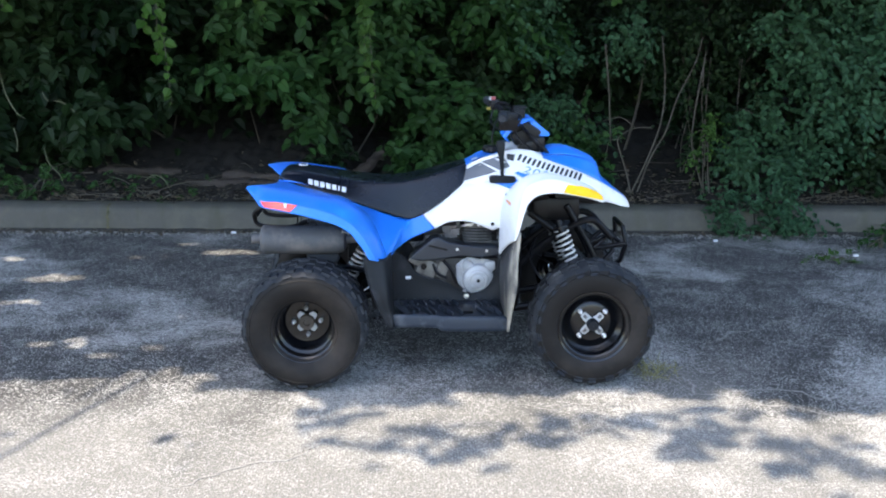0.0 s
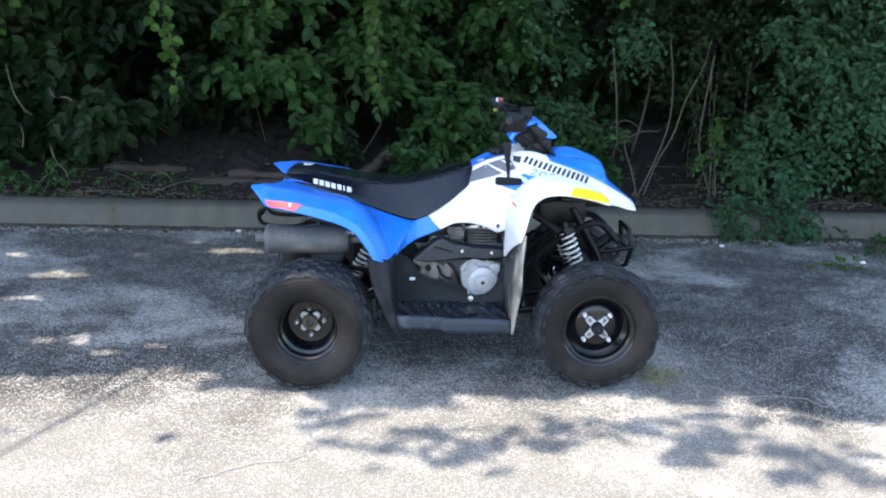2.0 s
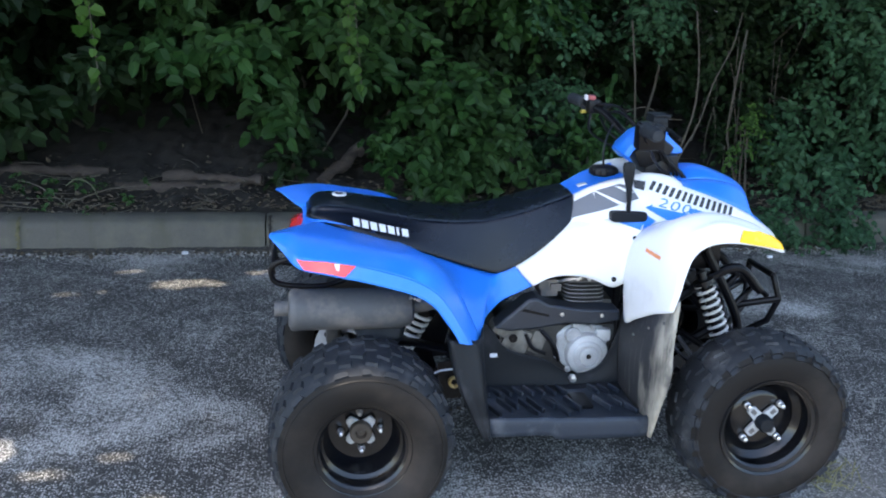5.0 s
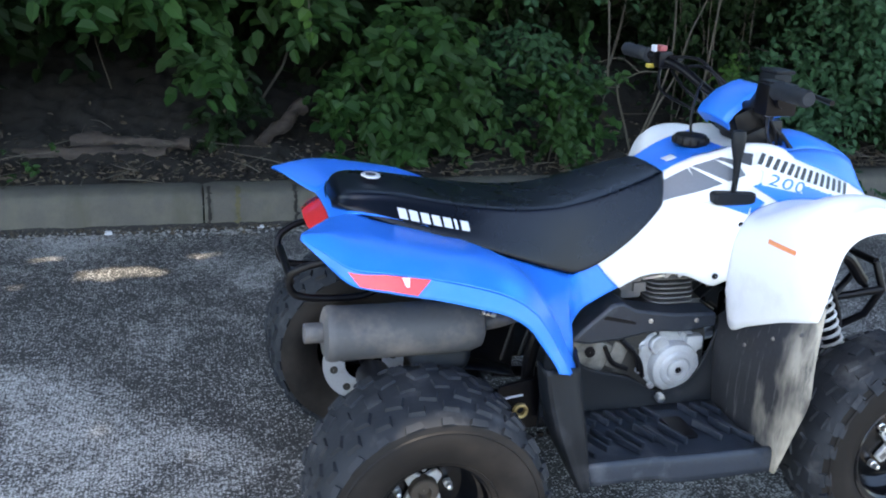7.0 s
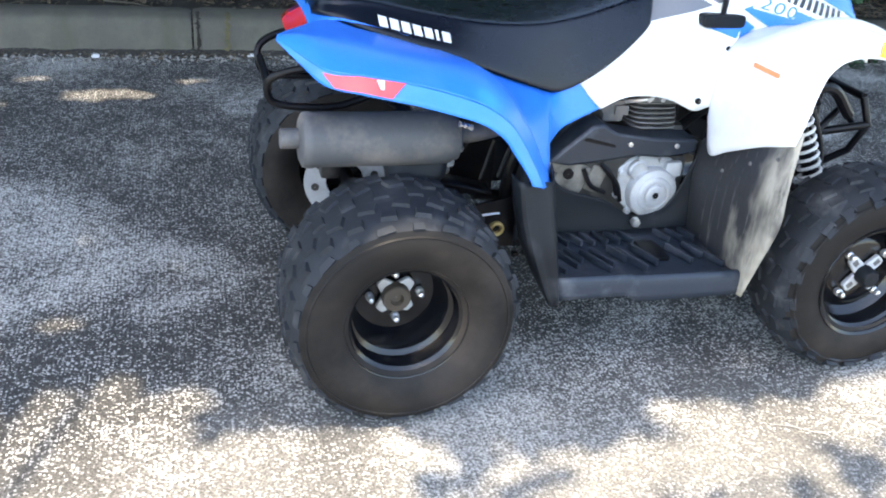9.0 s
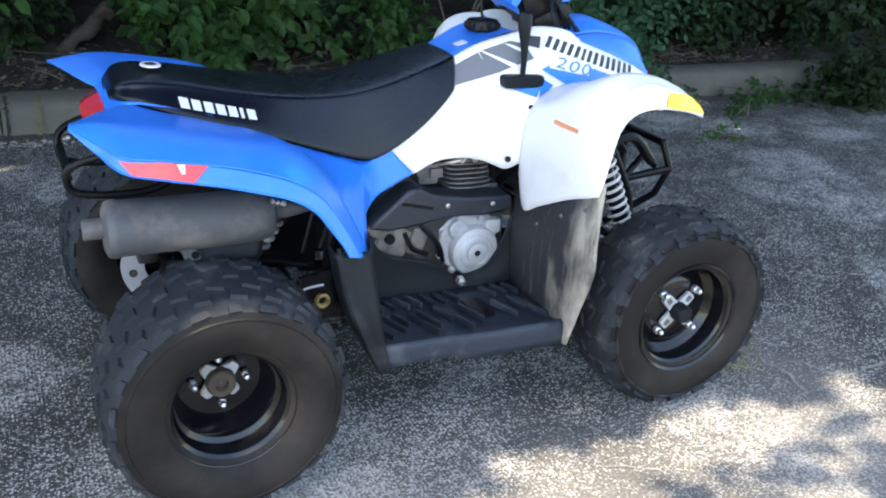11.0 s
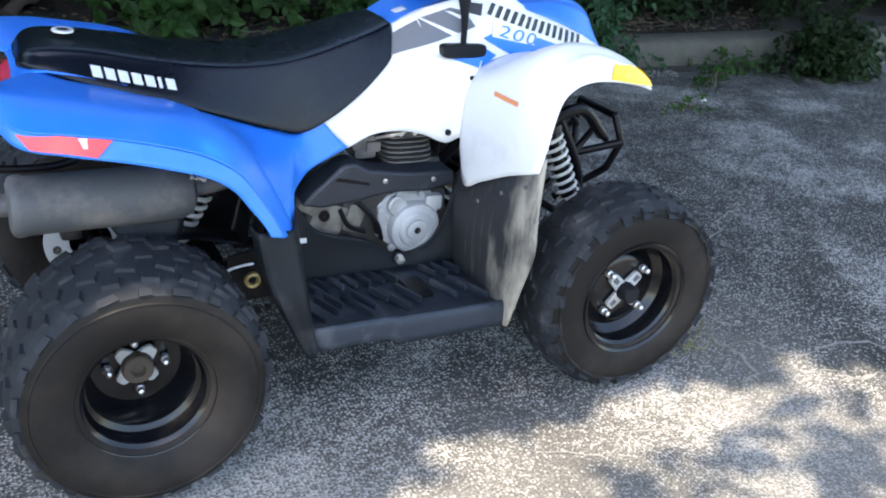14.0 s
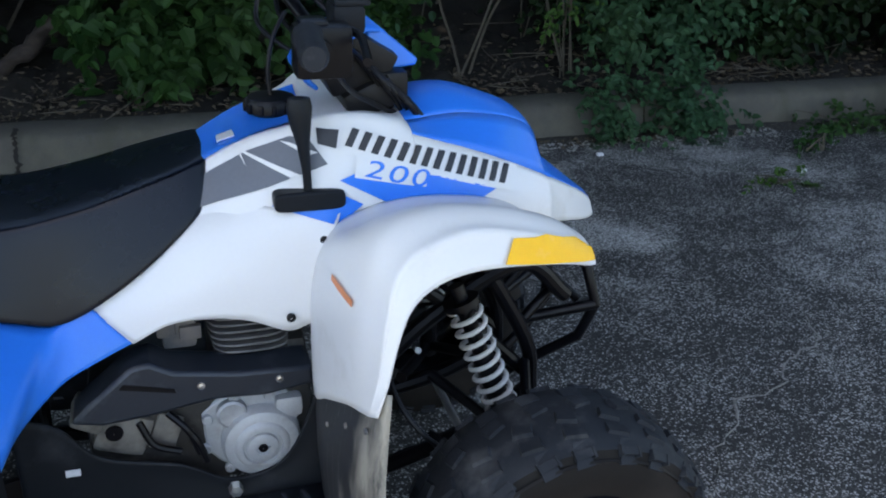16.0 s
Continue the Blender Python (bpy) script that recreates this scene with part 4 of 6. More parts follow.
part("gear_gate", base, DARK, bike, "black rubber gear lever gate", bevel=0.004)
lever = Geo()
lever.grid([[(cx + w * math.cos(a), cy + d * math.sin(a), z) for a in np.linspace(0, 2 * math.pi, 16, endpoint=False)] for z, w, d, cx, cy in ((0.780, 0.006, 0.006, 0.780, -0.158), (0.830, 0.007, 0.007, 0.777, -0.164), (0.870, 0.010, 0.009, 0.773, -0.166), (0.900, 0.016, 0.012, 0.770, -0.166), (0.925, 0.019, 0.013, 0.769, -0.165), (0.938, 0.016, 0.010, 0.769, -0.164), (0.941, 0.002, 0.002, 0.769, -0.164))], True)
part("gear_lever", lever, DARK, bike, "black tapered gear lever")

# handlebar, grips, controls and cables
BAR = [(0.752, 0.40, 1.052), (0.765, 0.28, 1.050), (0.800, 0.18, 1.030), (0.835, 0.09, 0.985), (0.842, 0.0, 0.980)]
BAR = BAR + [(x, -y, z) for x, y, z in BAR[::-1][1:]]
part("handlebar", Geo().tube(BAR, 0.011, 12, 6), BLACK, bike, "black tubular handlebar")
for s in SIDES:
    g = Geo()
    p0, p1 = np.array((0.750, 0.412 * s, 1.053)), np.array((0.764, 0.288 * s, 1.050))
    pts = [p0 + (p1 - p0) * k for k in np.linspace(0, 1, 12)]
    g.tube(pts, [0.014, 0.0185] + [0.0165, 0.0185] * 4 + [0.0185, 0.021], 14, 1)
    part("grip", g, RUBBER, bike, "black ribbed rubber grip")
    hb = Geo().box((0.777, 0.245 * s, 1.045), (0.040, 0.042, 0.044), 0.008)
    if s < 0:
        hb.box((0.788, -0.252, 1.026), (0.076, 0.052, 0.070), 0.010)
        hb.lathe([(0, 0.019), (-0.012, 0.018), (-0.014, 0.001)], (0.778, -0.287, 1.030), 20)
    part("switch_housing", hb, BLACK, bike, "dark plastic control housing")
    part("brake_lever", Geo().tube([(0.800, 0.22 * s, 1.048), (0.835, 0.25 * s, 1.046), (0.828, 0.33 * s, 1.044), (0.815, 0.40 * s, 1.043)], [0.008, 0.006, 0.005, 0.006], 8), BLACK, bike, "black brake lever")
part("stop_switch", Geo().box((0.770, 0.243, 1.074), (0.022, 0.026, 0.016), 0.005), surface("faded_red", (0.26, 0.06, 0.06), 0.4, grain=120, bump=0.03), bike, "faded red engine stop switch")
part("stop_switch_plate", Geo().box((0.758, 0.258, 1.072), (0.012, 0.022, 0.018), 0.004), PALE, bike)
part("choke_button", Geo().box((0.752, 0.262, 1.026), (0.020, 0.016, 0.011), 0.003), YELLOW, bike, "yellow start button")
master = Geo().box((0.838, -0.165, 1.052), (0.046, 0.062, 0.040), 0.008).box((0.842, -0.165, 1.075), (0.050, 0.066, 0.008), 0.003)
part("brake_reservoir", master, DARK, bike, "dark grey brake fluid reservoir")
for k, pts in enumerate([[(0.80, 0.20, 1.03), (0.83, 0.10, 1.04), (0.90, 0.03, 0.96), (0.92, 0.0, 0.88)], [(0.79, 0.21, 1.02), (0.80, 0.14, 0.98), (0.88, 0.05, 0.91), (0.93, 0.02, 0.86)], [(0.80, -0.22, 1.02), (0.85, -0.13, 1.0), (0.91, -0.05, 0.93), (0.94, 0.0, 0.86)],
                         [(0.79, -0.23, 1.03), (0.84, -0.16, 0.95), (0.90, -0.09, 0.90), (0.95, -0.05, 0.87)], [(0.77, 0.24, 1.03), (0.76, 0.20, 0.97), (0.82, 0.10, 0.93), (0.90, 0.05, 0.87)], [(0.785, 0.22, 1.055), (0.83, 0.14, 1.055), (0.87, 0.08, 0.99), (0.90, 0.04, 0.90)]]):
    part("control_cable", Geo().tube(pts, 0.0042, 8), BLACK, bike)
col = Geo().tube([(0.94, 0, 0.80), (0.855, 0, 0.965)], 0.026, 14, 1)
col.box((0.862, 0, 0.940), (0.070, 0.11, 0.055), 0.010, Matrix.Rotation(-0.4, 3, "Y"))
col.box((0.900, 0, 0.900), (0.085, 0.13, 0.050), 0.012, Matrix.Rotation(-0.4, 3, "Y"))
part("steering_column", col, BLACK, bike, "black steering column with clamps")
pod = Geo()
pod_rows = []
for x, z, h in ((0.806, 0.925, 0.044), (0.790, 0.944, 0.058), (0.800, 0.962, 0.060), (0.838, 0.996, 0.062), (0.880, 1.016, 0.060), (0.905, 1.014, 0.052)):
    pod_rows.append([(x + 0.012, -h - 0.006, z - 0.008), (x, -h, z), (x - 0.004, -h * 0.4, z + 0.004), (x - 0.004, h * 0.4, z + 0.004), (x, h, z), (x + 0.012, h + 0.006, z - 0.008)])
pod.grid(pod_rows)
part("bar_pad", pod, BLUE, bike, "angular blue plastic handlebar cover", thick=0.008, bevel=0.003, sharp=20)
part("bar_pad_mark", Geo().box((0.832, 0.004, 0.998), (0.022, 0.040, 0.003), 0.001, Matrix.Rotation(-0.72, 3, "Y")), PALE, bike)
cowl = Geo().slab([(0.890, 1.022), (0.904, 1.021), (0.992, 0.948), (0.988, 0.938), (0.940, 0.938), (0.926, 0.962), (0.906, 0.982)], (-0.022, 0.070))
cowl.v = [(x, 0.024 + (y - 0.024) * float(np.interp(x, [0.89, 0.95, 0.99], [1.0, 1.05, 0.6])), z) for x, y, z in cowl.v]
part("visor", cowl, BLUE, bike, "blue wedge-shaped cowl above the nose", bevel=0.004, sharp=25)
core = Geo().box((0.895, 0, 0.962), (0.100, 0.085, 0.060), 0.012, Matrix.Rotation(0.55, 3, "Y")).box((0.915, 0.0, 0.915), (0.10, 0.10, 0.05), 0.012)
part("instrument_block", core, BLACK, bike, "black block between the bars")
for k in range(5):
    a = np.array((0.86 + 0.022 * k, -0.055 - 0.006 * (k % 2), 0.99 - 0.02 * k))
    part("control_cable", Geo().tube([a, a + (0.03, -0.02, -0.035), a + (0.065, 0.005, -0.085), a + (0.09, 0.03, -0.13)], 0.0045, 7), BLACK, bike)

# footwells, heel guards and shin guards, on both sides
board_g = Geo()
board_g.loft([[(0.335, -0.19, 0.272), (0.335, -0.30, 0.268), (0.335, -0.412, 0.274), (0.335, -0.436, 0.290), (0.335, -0.446, 0.282), (0.335, -0.448, 0.241)],
              [(0.505, -0.19, 0.270), (0.505, -0.30, 0.264), (0.505, -0.408, 0.270), (0.505, -0.430, 0.285), (0.505, -0.440, 0.277), (0.505, -0.442, 0.238)],
              [(0.550, -0.19, 0.268), (0.550, -0.30, 0.262), (0.550, -0.405, 0.266), (0.550, -0.428, 0.280), (0.550, -0.438, 0.270), (0.550, -0.440, 0.222)],
              [(0.790, -0.19, 0.272), (0.790, -0.30, 0.264), (0.790, -0.410, 0.268), (0.790, -0.432, 0.280), (0.790, -0.442, 0.270), (0.790, -0.444, 0.226)]], 4, 3)
both("footboard", board_g, BOARD_BASE, "scuffed dark plastic footboard", thick=0.005)
for k, x in enumerate(np.linspace(0.365, 0.755, 13)):
    if abs(x - 0.635) < 0.03:
        continue
    both("grip_rib", Geo().box((x + 0.010 * (k % 2), -0.345 + 0.015 * (k % 3), 0.276), (0.008, 0.105 - 0.02 * (k % 3), 0.018), 0.003, Matrix.Rotation(0.35, 3, "Z")), BOARD)
    both("grip_rib", Geo().box((x, -0.238, 0.278), (0.008, 0.056, 0.016), 0.003, Matrix.Rotation(0.35, 3, "Z")), BOARD)
both("foot_peg", Geo().box((0.635, -0.30, 0.270), (0.050, 0.09, 0.012), 0.003), BLACK)
well = Geo().loft([[(0.325, -0.215, 0.500), (0.325, -0.205, 0.420), (0.325, -0.20, 0.330), (0.325, -0.195, 0.245)],
                   [(0.385, -0.185, 0.455), (0.385, -0.184, 0.400), (0.385, -0.186, 0.320), (0.385, -0.19, 0.245)],
                   [(0.440, -0.178, 0.385), (0.440, -0.178, 0.350), (0.440, -0.182, 0.300), (0.440, -0.19, 0.245)],
                   [(0.560, -0.174, 0.345), (0.560, -0.174, 0.320), (0.560, -0.180, 0.285), (0.560, -0.19, 0.245)],
                   [(0.640, -0.172, 0.300), (0.640, -0.174, 0.285), (0.640, -0.180, 0.265), (0.640, -0.19, 0.245)],
                   [(0.730, -0.172, 0.330), (0.730, -0.174, 0.310), (0.730, -0.182, 0.280), (0.730, -0.19, 0.245)],
                   [(0.790, -0.170, 0.470), (0.790, -0.175, 0.390), (0.790, -0.185, 0.310), (0.790, -0.19, 0.245)]], 5, 4)
both("footwell_wall", well, DARK, "dark plastic inner footwell wall", thick=0.005)
part("spec_tag", Geo().box((0.398, -0.188, 0.370), (0.022, 0.003, 0.012), 0.001), PALE, bike, "small pale tag")
shin = Geo().loft([[(0.794, -0.150, 0.480), (0.794, -0.215, 0.530), (0.796, -0.290, 0.550), (0.806, -0.400, 0.605), (0.818, -0.474, 0.628), (0.828, -0.480, 0.628)],
                   [(0.784, -0.160, 0.440), (0.780, -0.215, 0.440), (0.779, -0.290, 0.445), (0.788, -0.400, 0.490), (0.804, -0.482, 0.505), (0.818, -0.490, 0.500)],
                   [(0.782, -0.170, 0.380), (0.776, -0.215, 0.380), (0.776, -0.290, 0.385), (0.784, -0.400, 0.410), (0.800, -0.484, 0.420), (0.818, -0.494, 0.418)],
                   [(0.784, -0.180, 0.310), (0.780, -0.215, 0.310), (0.780, -0.290, 0.312), (0.784, -0.400, 0.325), (0.794, -0.470, 0.330), (0.806, -0.478, 0.330)],
                   [(0.788, -0.190, 0.245), (0.786, -0.215, 0.240), (0.786, -0.290, 0.238), (0.786, -0.390, 0.232), (0.788, -0.448, 0.226), (0.794, -0.456, 0.226)]], 5, 5)
both("shin_guard", shin, SCUFF_DAPPLED, "scuffed black plastic mud guard with pale wear and painted sun dapples", thick=0.004)
for y, z in ((-0.300, 0.470), (-0.380, 0.520), (-0.455, 0.560)):
    both("guard_bolt", Geo().lathe([(-0.004, 0.001), (-0.004, 0.004), (0.0, 0.005)], (0.776 + 0.012 * (y < -0.35) + 0.012 * (y < -0.44), y, z), 10, "x"), MUFFLER)
heel = Geo().loft([[(0.226, -0.400, 0.522), (0.228, -0.448, 0.522), (0.262, -0.440, 0.522), (0.306, -0.424, 0.512), (0.330, -0.350, 0.520)],
                   [(0.238, -0.400, 0.450), (0.240, -0.456, 0.450), (0.272, -0.452, 0.450), (0.315, -0.440, 0.445), (0.334, -0.350, 0.440)],
                   [(0.262, -0.400, 0.370), (0.264, -0.464, 0.370), (0.290, -0.464, 0.370), (0.325, -0.456, 0.365), (0.338, -0.350, 0.360)],
                   [(0.292, -0.400, 0.305), (0.292, -0.462, 0.305), (0.312, -0.462, 0.302), (0.336, -0.452, 0.300), (0.340, -0.350, 0.290)],
                   [(0.322, -0.430, 0.244), (0.324, -0.458, 0.238), (0.332, -0.460, 0.237), (0.344, -0.456, 0.241), (0.346, -0.360, 0.262)]], 5, 4)
both("heel_guard", heel, DARK, "dark plastic heel guard behind the footwell", thick=0.004)

# black box added to darken the see-through gap, and rods inside the rear frame
part("chain_guard", Geo().box((0.235, 0.03, 0.385), (0.20, 0.03, 0.20), 0.012), BLACK, bike, "black box added to darken the gap inside the rear frame")
for pts in ([(0.30, -0.06, 0.46), (0.275, -0.06, 0.36)], [(0.345, -0.07, 0.47), (0.315, -0.07, 0.37)]):
    part("brake_rod", Geo().tube(pts, 0.004, 8), GRIME, bike)

# engine
block = Geo().box((0.60, -0.02, 0.36), (0.36, 0.24, 0.17), 0.02).box((0.70, -0.01, 0.46), (0.16, 0.18, 0.10), 0.02)
engine = part("engine", block, GRIME, bike, "grimy dark engine block")
plate = []
for a in np.linspace(0, 2 * math.pi, 60, endpoint=False):
    r = 0.073 + 0.006 * max(0, math.cos(7 * a + 0.6)) ** 2 + 0.012 * math.exp(-((a - 2.35) / 0.5) ** 2) + 0.016 * math.exp(-((a - 0.75) / 0.35) ** 2)
    plate.append((0.672 + r * math.cos(a), 0.368 + r * math.sin(a)))
part("cover_flange", Geo().slab(plate, (-0.110, -0.142)), ALLOY, engine, "dusty cast alloy flange", bevel=0.005)
cov = Geo().lathe([(0.0, 0.066), (-0.014, 0.065), (-0.022, 0.061), (-0.026, 0.053), (-0.027, 0.046), (-0.031, 0.043), (-0.033, 0.037), (-0.033, 0.033), (-0.029, 0.031), (-0.029, 0.027), (-0.034, 0.026), (-0.036, 0.022), (-0.036, 0.012), (-0.033, 0.011), (-0.033, 0.001)], (0.690, -0.142, 0.353), 44)
for a in np.linspace(0.3, 2 * math.pi + 0.3, 8, endpoint=False):
    part("cover_boss", Geo().lathe([(0.02, 0.009), (-0.012, 0.009), (-0.014, 0.007), (-0.014, 0.001)], (0.672 + 0.075 * math.cos(a), -0.136, 0.368 + 0.075 * math.sin(a)), 12), ALLOY, engine)
part("cover_dome", Geo().lathe([(0.02, 0.026), (-0.012, 0.025), (-0.015, 0.021), (-0.013, 0.017), (-0.013, 0.001)], (0.645, -0.142, 0.412), 24), ALLOY, engine)
part("cover_lug", Geo().box((0.738, -0.138, 0.412), (0.046, 0.04, 0.040), 0.010), ALLOY, engine)
part("clutch_cover", cov, ALLOY, engine, "dusty cast alloy engine cover")
part("plug_socket", Geo().lathe([(0.0, 0.0085), (-0.002, 0.008), (-0.002, 0.001)], (0.690, -0.1755, 0.353), 6), BLACK, engine)
gearcase = Geo().box((0.475, -0.10, 0.398), (0.085, 0.10, 0.075), 0.014, Matrix.Rotation(0.35, 3, "Y")).box((0.540, -0.10, 0.388), (0.045, 0.09, 0.070), 0.010, Matrix.Rotation(0.35, 3, "Y"))
gearcase.box((0.425, -0.12, 0.432), (0.05, 0.07, 0.030), 0.008, Matrix.Rotation(0.5, 3, "Y"))
part("gear_case", gearcase, surface("dusty_casting", (0.19, 0.18, 0.16), 0.65, 0.3, dirt=(0.05, 0.045, 0.038), dirt_amount=0.6, dirt_scale=18, grain=130, bump=0.2), engine, "dusty pale gear casing")
part("case_plug", Geo().lathe([(0.0, 0.014), (-0.004, 0.013), (-0.004, 0.001)], (0.462, -0.152, 0.408), 18), BLACK, engine)
for pts in ([(0.545, -0.15, 0.43), (0.575, -0.165, 0.40), (0.590, -0.165, 0.355)], [(0.555, -0.15, 0.42), (0.585, -0.168, 0.385), (0.600, -0.168, 0.340)], [(0.50, -0.15, 0.42), (0.52, -0.16, 0.38), (0.56, -0.16, 0.36)]):
    part("engine_hose", Geo().tube(pts, 0.006, 8), BLACK, engine)
part("drain_bolt", Geo().lathe([(0.0, 0.012), (-0.016, 0.011), (-0.018, 0.001)], (0.640, -0.185, 0.292), 6), STEEL, engine)
for k in range(7):
    z, w, d = 0.494 + 0.0125 * k, 0.062 + 0.003 * math.sin(k * 0.5), 0.066
    ring = []
    for a in np.linspace(0, 2 * math.pi, 28, endpoint=False):
        c, q = math.cos(a), math.sin(a)
        ring.append((0.690 - 0.002 * k + w * math.copysign(abs(c) ** 0.55, c), -0.058 + d * math.copysign(abs(q) ** 0.55, q)))
    part("cooling_fin", Geo().slab(ring, (z, z + 0.0042), "z"), FIN, engine, "grimy grey cooling fin", bevel=0.0015)
part("cylinder", Geo().lathe([(-0.02, 0.050), (0.085, 0.050), (0.09, 0.03), (0.09, 0.001)], (0.700, -0.04, 0.484), 28, "z"), DARK, engine, "dark finned cylinder")
part("cylinder_head", Geo().box((0.690, -0.055, 0.578), (0.120, 0.125, 0.026), 0.008), MUFFLER, engine)
for x in (0.655, 0.690, 0.725):
    part("head_bolt", Geo().lathe([(0, 0.006), (-0.008, 0.006), (-0.008, 0.001)], (x, -0.118, 0.580), 8), STEEL, engine)
part("intake_pipe", Geo().tube([(0.60, -0.09, 0.565), (0.635, -0.115, 0.578), (0.668, -0.115, 0.583)], 0.006, 8), STEEL, engine, "bright pipe")
part("carburettor", Geo().box((0.575, -0.07, 0.548), (0.055, 0.08, 0.055), 0.010).box((0.555, -0.10, 0.560), (0.030, 0.03, 0.030), 0.006), MUFFLER, engine)
part("carburettor_flange", Geo().box((0.592, -0.112, 0.552), (0.034, 0.012, 0.024), 0.003), MUFFLER, engine)
duct = Geo().slab([(0.402, 0.446), (0.428, 0.474), (0.498, 0.534), (0.526, 0.538), (0.560, 0.518), (0.660, 0.502), (0.776, 0.497), (0.780, 0.464), (0.700, 0.452), (0.620, 0.457), (0.520, 0.442), (0.450, 0.436)], (-0.100, -0.174))
part("drive_cover", duct, BOARD, engine, "dark grey plastic drive cover", bevel=0.007)
part("cover_slot", Geo().slab([(0.478, 0.500), (0.485, 0.508), (0.560, 0.489), (0.562, 0.481), (0.548, 0.484)], (-0.1725, -0.1755)), BLACK, engine)
for x, z in ((0.600, 0.488), (0.722, 0.482)):
    part("cover_bolt", Geo().lathe([(0.0, 0.006), (-0.005, 0.006), (-0.006, 0.001)], (x, -0.172, z), 10), STEEL, engine)

# exhaust
muf = Geo().lathe([(-0.190, 0.001), (-0.190, 0.042), (-0.184, 0.055), (-0.176, 0.0585), (-0.164, 0.0585), (-0.160, 0.0565), (0.09, 0.0565), (0.12, 0.054), (0.142, 0.046), (0.150, 0.030), (0.152, 0.001)], (0.0, -0.262, 0.548), 40, "x")
exhaust = part("muffler", muf, MUFFLER, bike, "dull dark muffler with heat stains")
part("tail_pipe", Geo().lathe([(-0.190, 0.021), (-0.226, 0.021), (-0.228, 0.018), (-0.226, 0.016), (-0.195, 0.016), (-0.195, 0.001)], (0.0, -0.262, 0.552), 24, "x"), MUFFLER, exhaust)
part("exhaust_pipe", Geo().tube([(0.14, -0.262, 0.552), (0.20, -0.250, 0.556), (0.28, -0.19, 0.55), (0.40, -0.08, 0.54), (0.60, 0.05, 0.53)], 0.020, 12), MUFFLER, exhaust)
part("muffler_skirt", Geo().loft([[(-0.02, -0.262, 0.50), (0.06, -0.262, 0.498), (0.13, -0.262, 0.505)], [(0.0, -0.272, 0.465), (0.06, -0.275, 0.450), (0.118, -0.272, 0.462)], [(0.02, -0.255, 0.440), (0.055, -0.255, 0.425), (0.09, -0.255, 0.436)]], 4, 4), DARK, exhaust, thick=0.006)
part("hanger_bolt", Geo().tube([(0.135, -0.30, 0.592), (0.165, -0.30, 0.583)], 0.006, 8, 1), STEEL, exhaust)

# frame, swing arm, axles, chain and shocks
tubes = [([(-0.06, 0.13, 0.66), (0.20, 0.13, 0.63), (0.42, 0.11, 0.59), (0.75, 0.10, 0.66), (0.98, 0.09, 0.70)], 0.015), ([(0.32, 0.12, 0.24), (0.55, 0.13, 0.215), (0.85, 0.12, 0.22), (1.08, 0.10, 0.27), (1.20, 0.09, 0.34)], 0.016),
         ([(0.32, 0.12, 0.24), (0.33, 0.12, 0.42), (0.40, 0.12, 0.60)], 0.016), ([(0.85, 0.12, 0.22), (0.86, 0.11, 0.45), (0.84, 0.10, 0.69)], 0.015), ([(0.86, 0.11, 0.40), (1.00, 0.10, 0.52), (1.16, 0.09, 0.60), (1.26, 0.08, 0.52)], 0.015),
         ([(1.20, 0.09, 0.34), (1.18, 0.09, 0.45), (1.06, 0.09, 0.66)], 0.014), ([(0.90, 0.10, 0.63), (1.02, 0.09, 0.54), (1.20, 0.09, 0.36)], 0.013)]
for pts, r in tubes:
    for s in SIDES:
        part("frame_tube", Geo().tube([(x, y * s, z) for x, y, z in pts], r, 10), BLACK, bike, "black painted frame tube")
part("battery_box", Geo().box((0.12, 0.0, 0.66), (0.34, 0.24, 0.09), 0.02), BLACK, bike)
part("airbox", Geo().box((0.36, 0.02, 0.56), (0.22, 0.20, 0.14), 0.03), BLACK, bike)
part("fuel_tank", Geo().box((0.77, 0.0, 0.745), (0.16, 0.17, 0.16), 0.03), BLACK, bike)
part("front_bulkhead", Geo().box((1.02, 0.0, 0.64), (0.20, 0.16, 0.10), 0.02).box((1.10, 0.01, 0.685), (0.18, 0.16, 0.05), 0.02), BLACK, bike)
arm = Geo().tube([(0.33, 0.09, 0.285), (0.15, 0.10, 0.265), (0.0, 0.11, 0.25)], 0.022, 12).tube([(0.33, -0.09, 0.285), (0.15, -0.10, 0.265), (0.0, -0.11, 0.25)], 0.022, 12).box((0.22, 0, 0.285), (0.05, 0.20, 0.04), 0.01)
part("swing_arm", arm, BLACK, bike, "black swing arm")
axle = Geo().lathe([(-0.36, 0.018), (-0.14, 0.018), (-0.13, 0.045), (0.13, 0.045), (0.14, 0.018), (0.36, 0.018)], (0.0, 0.0, 0.247), 20)
part("rear_axle", axle, BLACK, bike)
part("rear_brake_disc", Geo().lathe([(0.0, 0.050), (0.0, 0.108), (0.004, 0.108), (0.004, 0.050)], (-0.01, 0.205, 0.250), 48), ALLOY, bike, "bright steel brake disc")
for a in np.linspace(0.2, 2 * math.pi + 0.2, 8, endpoint=False):
    part("disc_bolt", Geo().lathe([(0.0, 0.011), (-0.004, 0.010), (-0.004, 0.001)], (-0.01 + 0.080 * math.cos(a), 0.206, 0.250 + 0.080 * math.sin(a)), 12), GRIME, bike)
part("brake_caliper", Geo().box((-0.055, 0.190, 0.300), (0.050, 0.045, 0.060), 0.012), GRIME, bike, "grimy brake caliper")
teeth = []
for k in range(72):
    a = 2 * math.pi * k / 72
    r = 0.105 if k % 2 else 0.113
    teeth.append((0.0 + r * math.cos(a), 0.247 + r * math.sin(a)))
part("sprocket", Geo().slab(teeth, (-0.155, -0.150)), BLACK, bike, "dark toothed sprocket")
chain = Geo()
